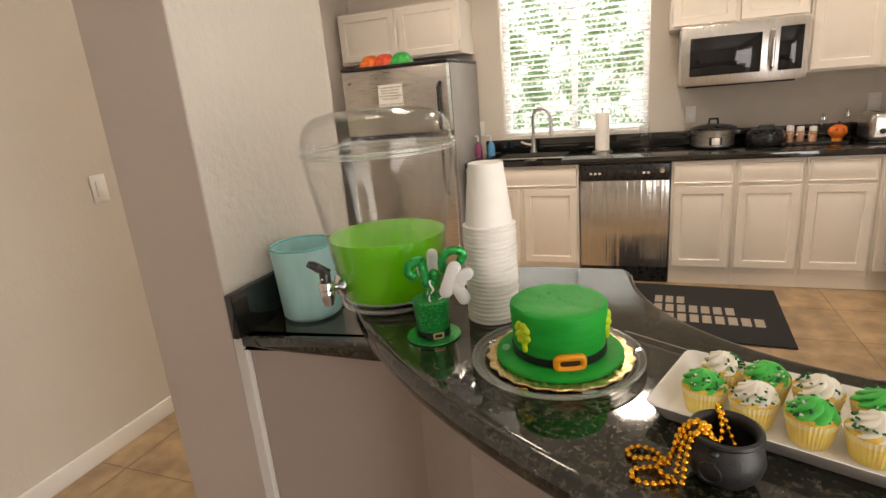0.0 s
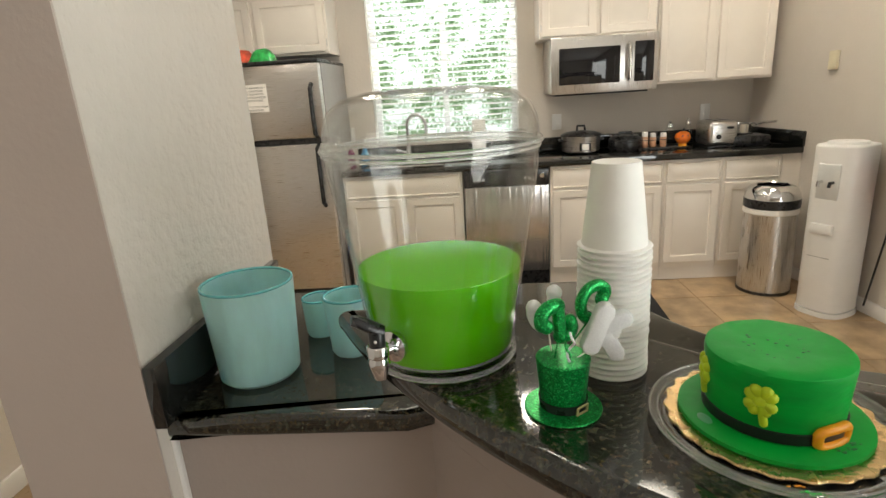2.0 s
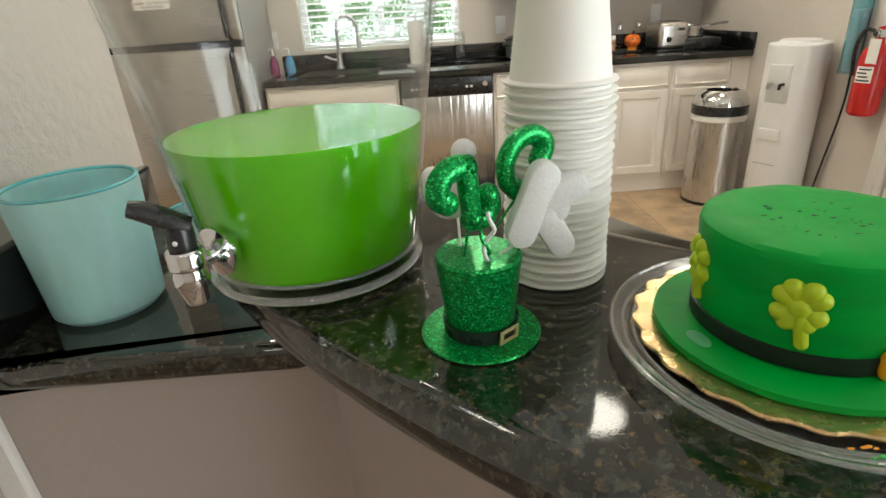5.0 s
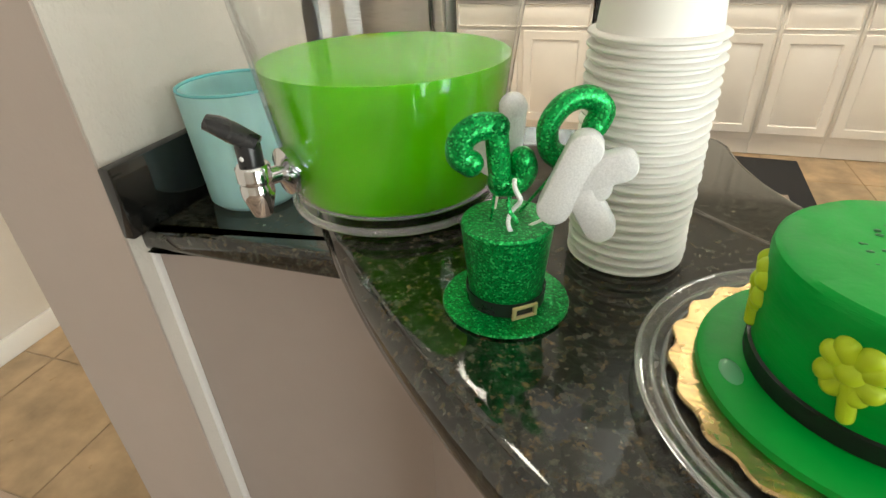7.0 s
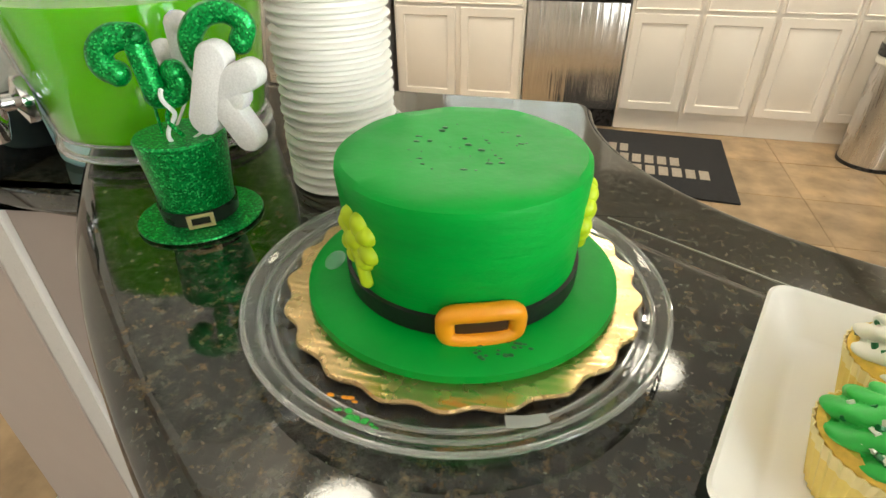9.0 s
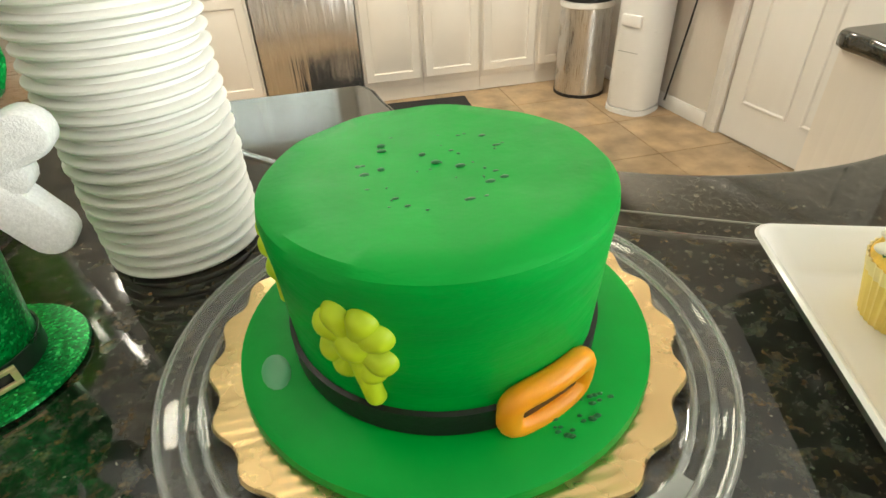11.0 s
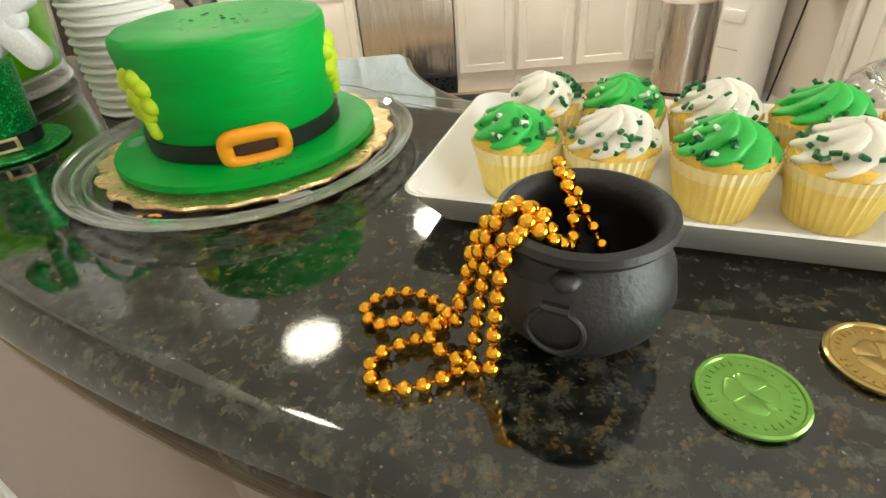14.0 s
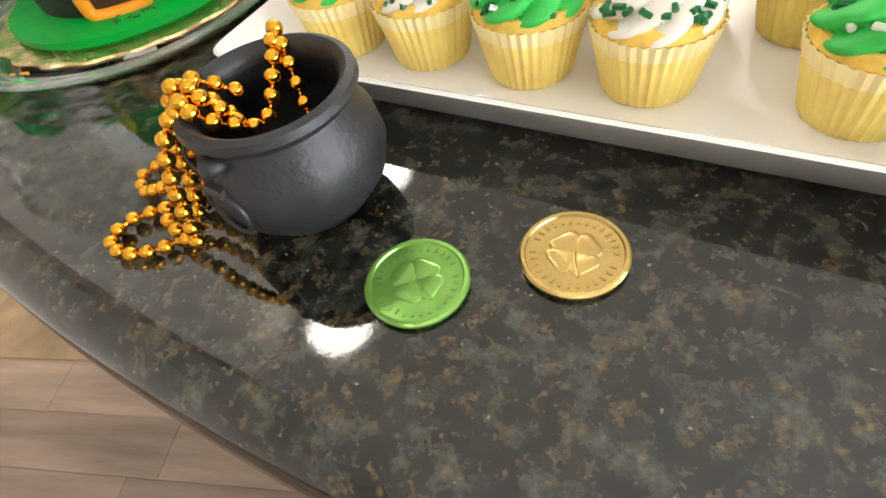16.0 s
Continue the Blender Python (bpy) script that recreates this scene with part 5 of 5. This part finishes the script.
bm = bmesh.new()
for i in range(5):
    sphere((-0.004 + random.gauss(0, 0.004), 0.001 + random.gauss(0, 0.0007), 0.0006), random.uniform(0.0006, 0.0011), bm, 7, 5, (1.8, 1, 0.6))
part("orange_crumbs", bm, M_ICING_ORANGE, cr)
lb = thing("sticker", (KX + 0.046, KY - 0.088, BAR + 0.0095), 20, "torn cloudy film label on the tray edge", "sticker")
part("film", prism([(-0.009, -0.003), (0.002, -0.0035), (0.0085, -0.002), (0.0075, 0.0025), (-0.001, 0.002), (-0.0085, 0.003)], 0, 0.0003), M_TAPE, lb, smooth=False)

# ---- cupcakes on the tray ----
TRX, TRY, TRZ = 1.4445, 0.0995, -20.9
TR = thing("serving_tray", (TRX, TRY, BAR + 0.0005), TRZ, "long rectangular white porcelain serving tray", "tray")
bm = bmesh.new()


def rrect(w, h, r, z, k=6):
    out = []
    for cx, cy, a0 in ((w - r, h - r, 0), (-w + r, h - r, 90), (-w + r, -h + r, 180), (w - r, -h + r, 270)):
        for i in range(k + 1):
            a = radians(a0 + 90 * i / k)
            out.append(bm.verts.new((cx + r * math.cos(a), cy + r * math.sin(a), z)))
    return out


rings = [rrect(*a) for a in ((0.122, 0.053, 0.006, 0.0), (0.126, 0.057, 0.008, 0.002), (0.1365, 0.0675, 0.010, 0.0185), (0.1385, 0.0695, 0.011, 0.0205), (0.137, 0.068, 0.010, 0.0212), (0.1345, 0.0655, 0.009, 0.0198), (0.1235, 0.0545, 0.007, 0.0055), (0.120, 0.051, 0.006, 0.004))]
for a, b in zip(rings, rings[1:]):
    for i in range(len(a)):
        bm.faces.new((a[i], a[(i + 1) % len(a)], b[(i + 1) % len(a)], b[i]))
bm.faces.new(rings[0][::-1])
bm.faces.new(rings[-1])
part("dish", bm, M_PORCELAIN, TR)


def cupcake(loc, rz, white, seed, lab):
    rnd = random.Random(seed)
    c = thing("cupcake", loc, rz, lab, "cupcake", "frosted cupcakes on the tray")
    c.scale = (0.95, 0.95, 0.93)
    part("liner", lathe([(0, 0), (0.0165, 0.0), (0.0170, 0.0005), (0.0225, 0.0275), (0.0221, 0.0275), (0.0168, 0.001)], 144, pleat=0.021, pleats=36), M_LINER, c)
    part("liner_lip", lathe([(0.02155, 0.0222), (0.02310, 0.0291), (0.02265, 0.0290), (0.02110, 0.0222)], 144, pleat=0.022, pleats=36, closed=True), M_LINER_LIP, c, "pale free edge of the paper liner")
    part("sponge", lathe([(0, 0.002), (0.0160, 0.002), (0.0215, 0.0265), (0.0222, 0.029), (0.0205, 0.0325), (0, 0.034)], 36), M_CAKE, c)
    bm = bmesh.new()
    n, turns = 72, 26
    prev = None
    for k in range(turns + 1):
        t = k / turns
        env = 0.0208 * max(0.0, 1 - t ** 1.7) ** 0.62
        lay = 1 + 0.03 * math.sin(t * 2.0 * 2 * math.pi)
        z = 0.0300 + 0.0170 * t
        ring = []
        for i in range(n):
            a = 2 * math.pi * i / n
            ridge = 0.80 + 0.27 * abs(math.cos(4 * a + seed - 5.5 * t)) ** 0.75
            r = max(0.0004, env * lay * ridge * (1 + 0.04 * noise.noise(Vector((math.cos(a), math.sin(a), t * 3 + seed)))))
            off = 0.0018 * t
            ring.append(bm.verts.new((r * math.cos(a) + off, r * math.sin(a), z + 0.0012 * math.sin(4.5 * 2 * a * 0 + a + seed))))
        if prev:
            for i in range(n):
                bm.faces.new((prev[i], prev[(i + 1) % n], ring[(i + 1) % n], ring[i]))
        prev = ring
    bm.faces.new(prev)
    part("frosting", bm, M_FROST_WHITE if white else M_FROST_GREEN, c, "white swirled frosting" if white else "green swirled frosting")
    for mt, cnt in ((M_SPRINKLE, 34 if white else 18), (M_SPRINKLE_W, 2 if white else 10)):
        bm = bmesh.new()
        for i in range(cnt):
            a, t = rnd.uniform(0, 6.28) , rnd.uniform(0.12, 0.8)
            a = rnd.gauss(seed * 1.7, 1.3)
            r = 0.0208 * max(0.0, 1 - t ** 1.7) ** 0.62 * 0.985
            p = Vector((r * math.cos(a), r * math.sin(a), 0.0304 + 0.0170 * t))
            d = Vector((rnd.uniform(-1, 1), rnd.uniform(-1, 1), rnd.uniform(-0.6, 0.6))).normalized() * rnd.uniform(0.0010, 0.0025)
            tube([p - d, p + d], 0.0012, 6, bm)
        part("sprinkle_topping", bm, mt, c, "dark green sprinkles" if mt is M_SPRINKLE else "pale sprinkles")["kind"] = "stuff"
    return c


tm = pose(TRX, TRY, 0, 0, 0, TRZ)
for k in range(5):
    for row, v in enumerate((-0.023, 0.026)):
        white = (k + row) % 2 == 1
        p = tm @ Vector(((-0.094, -0.050, -0.003, 0.042, 0.107)[k] if row == 0 else (-0.088, -0.048, -0.004, 0.042, 0.088)[k], v + random.uniform(-0.002, 0.002), 0))
        cupcake((p.x, p.y, BAR + 0.0046), random.uniform(0, 360), white, k * 2 + row + 1, ("yellow cupcake with white frosting and green sprinkles" if white else "yellow cupcake with green swirled frosting and sprinkles"))

# ---- pot of gold ----
PX, PY = 1.356, 0.0150
P = thing("plastic_cauldron", (PX, PY, BAR + 0.0005), 0, "small black plastic cauldron", "cauldron")
P.scale = (1.05, 1.05, 0.98)
part("body", lathe([(0, 0.0), (0.014, 0.0), (0.021, 0.003), (0.0275, 0.012), (0.0300, 0.0215), (0.0285, 0.031), (0.0245, 0.038), (0.0232, 0.041), (0.0262, 0.0435), (0.0278, 0.046), (0.0272, 0.0485), (0.0250, 0.0495), (0.0230, 0.048), (0.0215, 0.044), (0.0225, 0.038), (0.0265, 0.030), (0.0275, 0.0215), (0.025, 0.012), (0.018, 0.005), (0, 0.004)], 56), M_POT, P)
ra = -118


def on_pot(deg, x, z, r):
    a = radians(deg) + x / r
    return Vector((r * math.cos(a), r * math.sin(a), z))


pts = [on_pot(ra, 0.0085 * math.sin(2 * math.pi * k / 28), 0.0215 + 0.0085 * math.cos(2 * math.pi * k / 28), 0.0300 - 0.0010 * abs(math.cos(2 * math.pi * k / 28))) for k in range(29)]
part("ring_ornament", tube(pts, 0.0010, 8, cap=False), M_POT, P)
part("ring_lug", tube([on_pot(ra, -0.004, 0.0305, 0.0288), on_pot(ra, 0.004, 0.0305, 0.0288)], 0.0019, 8), M_POT, P)
for d in (ra + 4, ra + 184):
    part("ear", sphere(on_pot(d, 0, 0.0395, 0.0262), 0.0042, scale=(1, 1, 0.75)), M_POT, P)
part("wire_handle", tube([on_pot(ra + 4 - 6 * k, 0, 0.039 - 0.003 * math.sin(math.pi * k / 30), 0.0285 + 0.001 * math.sin(math.pi * k / 30)) for k in range(31)], 0.0006, 6), M_MATTE_BLACK, P)

bd = thing("bead_necklace", (0, 0, 0), 0, "gold bead necklace spilling out of the cauldron", "bead necklace")
RB = 0.0029
PX = PX + 0.002
z0 = BAR + RB + 0.0004
rim = BAR + 0.0495
ctrl = [(PX + 0.006, PY + 0.004, BAR + 0.030), (PX - 0.003, PY + 0.022, rim - 0.001), (PX - 0.006, PY + 0.026, rim + 0.002), (PX - 0.004, PY + 0.012, BAR + 0.045), (PX - 0.006, PY - 0.002, BAR + 0.036),
        (PX - 0.014, PY - 0.012, BAR + 0.044), (PX - 0.022, PY - 0.014, rim + 0.001), (PX - 0.033, PY - 0.010, BAR + 0.040), (PX - 0.038, PY - 0.012, BAR + 0.018), (PX - 0.042, PY - 0.018, z0 + 0.001),
        (PX - 0.052, PY - 0.026, z0), (PX - 0.066, PY - 0.029, z0), (PX - 0.076, PY - 0.022, z0), (PX - 0.072, PY - 0.012, z0), (PX - 0.058, PY - 0.006, z0), (PX - 0.050, PY + 0.004, z0), (PX - 0.056, PY + 0.016, z0),
        (PX - 0.070, PY + 0.020, z0), (PX - 0.080, PY + 0.012, z0), (PX - 0.074, PY + 0.002, z0), (PX - 0.060, PY - 0.001, z0 + 0.005), (PX - 0.047, PY - 0.005, z0 + 0.004), (PX - 0.042, PY - 0.002, BAR + 0.020),
        (PX - 0.037, PY + 0.002, BAR + 0.038), (PX - 0.026, PY + 0.000, rim + 0.002), (PX - 0.014, PY + 0.004, BAR + 0.044)]
path = spline(ctrl, 24)
strand = spline([(PX - 0.012, PY - 0.006, BAR + 0.040), (PX - 0.020, PY - 0.010, rim + 0.003), (PX - 0.030, PY - 0.018, BAR + 0.043), (PX - 0.034, PY - 0.024, BAR + 0.024), (PX - 0.036, PY - 0.027, z0 + 0.004), (PX - 0.046, PY - 0.022, z0 + 0.004), (PX - 0.055, PY - 0.012, z0 + 0.005), (PX - 0.048, PY - 0.001, z0 + 0.006), (PX - 0.041, PY + 0.001, BAR + 0.018), (PX - 0.035, PY - 0.004, BAR + 0.040), (PX - 0.024, PY - 0.006, rim + 0.005), (PX - 0.012, PY - 0.004, BAR + 0.038)], 24)
ball = None
acc, last = 0.0, path[0]
spots = []
for line in (path, strand):
    last, acc = line[0], 0.0
    for p in line:
        acc += (p - last).length
        last = p
        if acc >= 0.0061 or p is line[0]:
            spots.append(p)
            acc = 0.0
part("string", tube(strand[::4], 0.0005, 5), M_GOLD_BEAD, bd)
for p in spots:
    if ball is None:
        ball = part("bead", sphere((0, 0, 0), RB, u=12, v=8), M_GOLD_BEAD, bd, m=Matrix.Translation(p))
    else:
        ob = new("bead", ball.data)
        ob.parent, ob.matrix_basis = bd, Matrix.Translation(p)
part("string", tube(path[::4], 0.0005, 5), M_GOLD_BEAD, bd)


def coin(x, y, rz, mat, colour):
    c = thing("toy_coin", (x, y, BAR + 0.0005), rz, f"{colour} plastic coin with an embossed four-leaf clover", "coin", "plastic coins on the bar")
    part("disc", lathe([(0, 0), (0.0157, 0), (0.0165, 0.0006), (0.0165, 0.0016), (0.0158, 0.0022), (0.0148, 0.0021), (0.0144, 0.0015), (0, 0.0015)], 56), mat, c)
    for i in range(4):
        a = radians(45 + 90 * i)
        bm = hull([((f * math.cos(a + s), f * math.sin(a + s), 0), r) for s in (-0.42, 0.42) for f, r in ((0.0012, 0.0008), (0.0058, 0.0026))])
        part("embossed_leaf", bm, mat, c, m=Matrix.Translation((0, 0, 0.0015)) @ Matrix.Diagonal((1, 1, 0.24, 1)))
    part("embossed_stem", tube([(0, 0, 0.0016), (0.001, -0.004, 0.0018), (0.003, -0.0085, 0.0016)], 0.0006, 6), mat, c)
    for i in range(30):
        if i in (0, 15):
            continue
        a = 2 * math.pi * i / 30
        part("rim_mark", box(-0.0004, 0.0004, -0.0009, 0.0009, 0.0014, 0.0019), mat, c, smooth=False, m=pose(0.0122 * math.cos(a), 0.0122 * math.sin(a), 0, 0, 0, math.degrees(a) + 90))


coin(1.400, -0.0245, 20, M_COIN_GREEN, "green")
coin(1.447, -0.0145, -15, M_COIN_GOLD, "gold")

# ---- joint across the bar top ----
seam = box(-0.075, 0.075, -0.0005, 0.0005, 0.0, 0.0008)
tagged(part("counter_joint", seam, surface("joint_filler", (0.30, 0.29, 0.25), 0.5, vary=0.2, scale=60), smooth=False, m=pose(1.332, 0.2585, BAR - 0.0004, 0, 0, -29.5)), "thin pale filled joint in the granite bar top", "joint", kind="structure")

# ---- things further along the bar ----
dome = thing("cake_cover", (1.747, 0.282, LOW + 0.0005), 0, "clear plastic dome cake cover with paper labels", "cake cover")
prof = [(0.106, 0.0), (0.106, 0.004), (0.102, 0.005), (0.101, 0.07), (0.096, 0.110), (0.088, 0.131), (0.078, 0.139), (0.070, 0.140), (0.066, 0.137), (0, 0.137)]
part("shell", lathe(prof + [(0, 0.1355), (0.066, 0.1355), (0.077, 0.1375), (0.0865, 0.130), (0.0945, 0.110), (0.0995, 0.07), (0.100, 0.004)], 64, closed=True), M_TRAY, dome)
for r, z in ((0.0725, 0.1395), (0.1045, 0.0035)):
    ring = [(r + 0.0016 * math.cos(a), z + 0.0016 * math.sin(a)) for a in [2 * math.pi * k / 8 for k in range(8)]]
    part("edge", lathe(ring, 64, closed=True), M_RIDGE, dome)
for x, y, rz in ((0.010, 0.012, 24), (-0.022, -0.034, 12)):
    lab = part("paper_label", box(-0.030, 0.030, -0.016, 0.016, 0.1374, 0.1379), M_PAPER, dome, "white printed price label", smooth=False, m=pose(x, y, 0, 0, 0, rz))
    for k, w in enumerate((0.022, 0.015, 0.020)):
        part("print_line", box(-0.024, -0.024 + w * 1.6, -0.009 + 0.008 * k, -0.0065 + 0.008 * k, 0.1380, 0.1383), M_INK, lab, smooth=False)
sh = thing("shamrock_stand", (1.606, 0.043, BAR + 0.0005), 0, "layered green felt shamrock on a small clear stand", "party decoration")
part("foot", lathe([(0, 0), (0.015, 0), (0.016, 0.002), (0.006, 0.005), (0.004, 0.012), (0.004, 0.026), (0.007, 0.030), (0, 0.030)], 28), M_GLASS, sh)


def shamrock(r, leaf, z0, z1):
    bm = bmesh.new()
    for i in range(4):
        a = radians(20 + 90 * i)
        for s in (-0.36, 0.36):
            lathe([(0, z0), (leaf, z0), (leaf, z1 - 0.0006), (leaf - 0.0006, z1), (0, z1)], 20, bm, (r * math.cos(a + s), r * math.sin(a + s), 0))
    return bm


felt = surface("dark_green_felt", (0.006, 0.11, 0.035), 0.9, vary=0.2, scale=90, grain=600, depth=0.0008)
lime = surface("lime_felt", (0.42, 0.75, 0.04), 0.9, vary=0.12, scale=90, grain=600, depth=0.0008)
part("back_layer", shamrock(0.018, 0.0125, 0.0302, 0.0342), felt, sh, "dark green felt layer")
part("front_layer", shamrock(0.014, 0.0095, 0.0344, 0.0380), lime, sh, "lime green felt layer")
p2 = thing("serving_plate", (1.660, -0.047, BAR + 0.0005), 2, "white porcelain plate with a rounded corner", "plate")
bm = bmesh.new()
rings = [rrect(*a) for a in ((0.090, 0.026, 0.010, 0.0), (0.094, 0.030, 0.012, 0.002), (0.104, 0.038, 0.016, 0.016), (0.105, 0.039, 0.016, 0.018), (0.102, 0.036, 0.014, 0.017), (0.092, 0.028, 0.010, 0.005))]
for a, b in zip(rings, rings[1:]):
    for i in range(len(a)):
        bm.faces.new((a[i], a[(i + 1) % len(a)], b[(i + 1) % len(a)], b[i]))
bm.faces.new(rings[0][::-1])
bm.faces.new(rings[-1])
part("dish", bm, M_PORCELAIN, p2)

# ---- floors: tiles and planks ----
structure("floor", box(-1.35, XE, YF - 0.15, YB + 0.16, -0.12, -0.004), M_GROUT, "floor slab under tiles and planks")
tile_floor = tagged(thing("floor_tiles", (0, 0, 0)), "tan stone-look floor tiles with thin grout lines", "floor", kind="structure")
TS = 0.45
for i in range(-3, 9):
    for j in range(0, 9):
        x0, x1 = max(-1.2, i * TS + 0.12), min(XE, (i + 1) * TS + 0.12)
        y0, y1 = max(0.452, j * TS + 0.452), min(YB, (j + 1) * TS + 0.452)
        if x1 - x0 < 0.03 or y1 - y0 < 0.03:
            continue
        part("tile", box(x0 + 0.002, x1 - 0.002, y0 + 0.002, y1 - 0.002, -0.0038, random.uniform(-0.0004, 0.0004), 0.0015, seg=1), M_TILE, tile_floor, smooth=False)
plank_floor = tagged(thing("floor_planks", (0, 0, 0)), "grey-brown wood plank floor", "floor", kind="structure")
y = 0.45
while y > YF:
    x = XL - random.uniform(0.0, 1.1)
    while x < XE:
        x1 = x + 1.2
        a, b = max(x, XL), min(x1, XE)
        if b - a > 0.02:
            part("plank", box(a + 0.0006, b - 0.0006, max(YF, y - 0.15) + 0.0006, y - 0.0006, -0.0038, random.uniform(-0.0003, 0.0003), 0.001, seg=1), M_PLANK, plank_floor, smooth=False)
        x = x1
    y -= 0.15
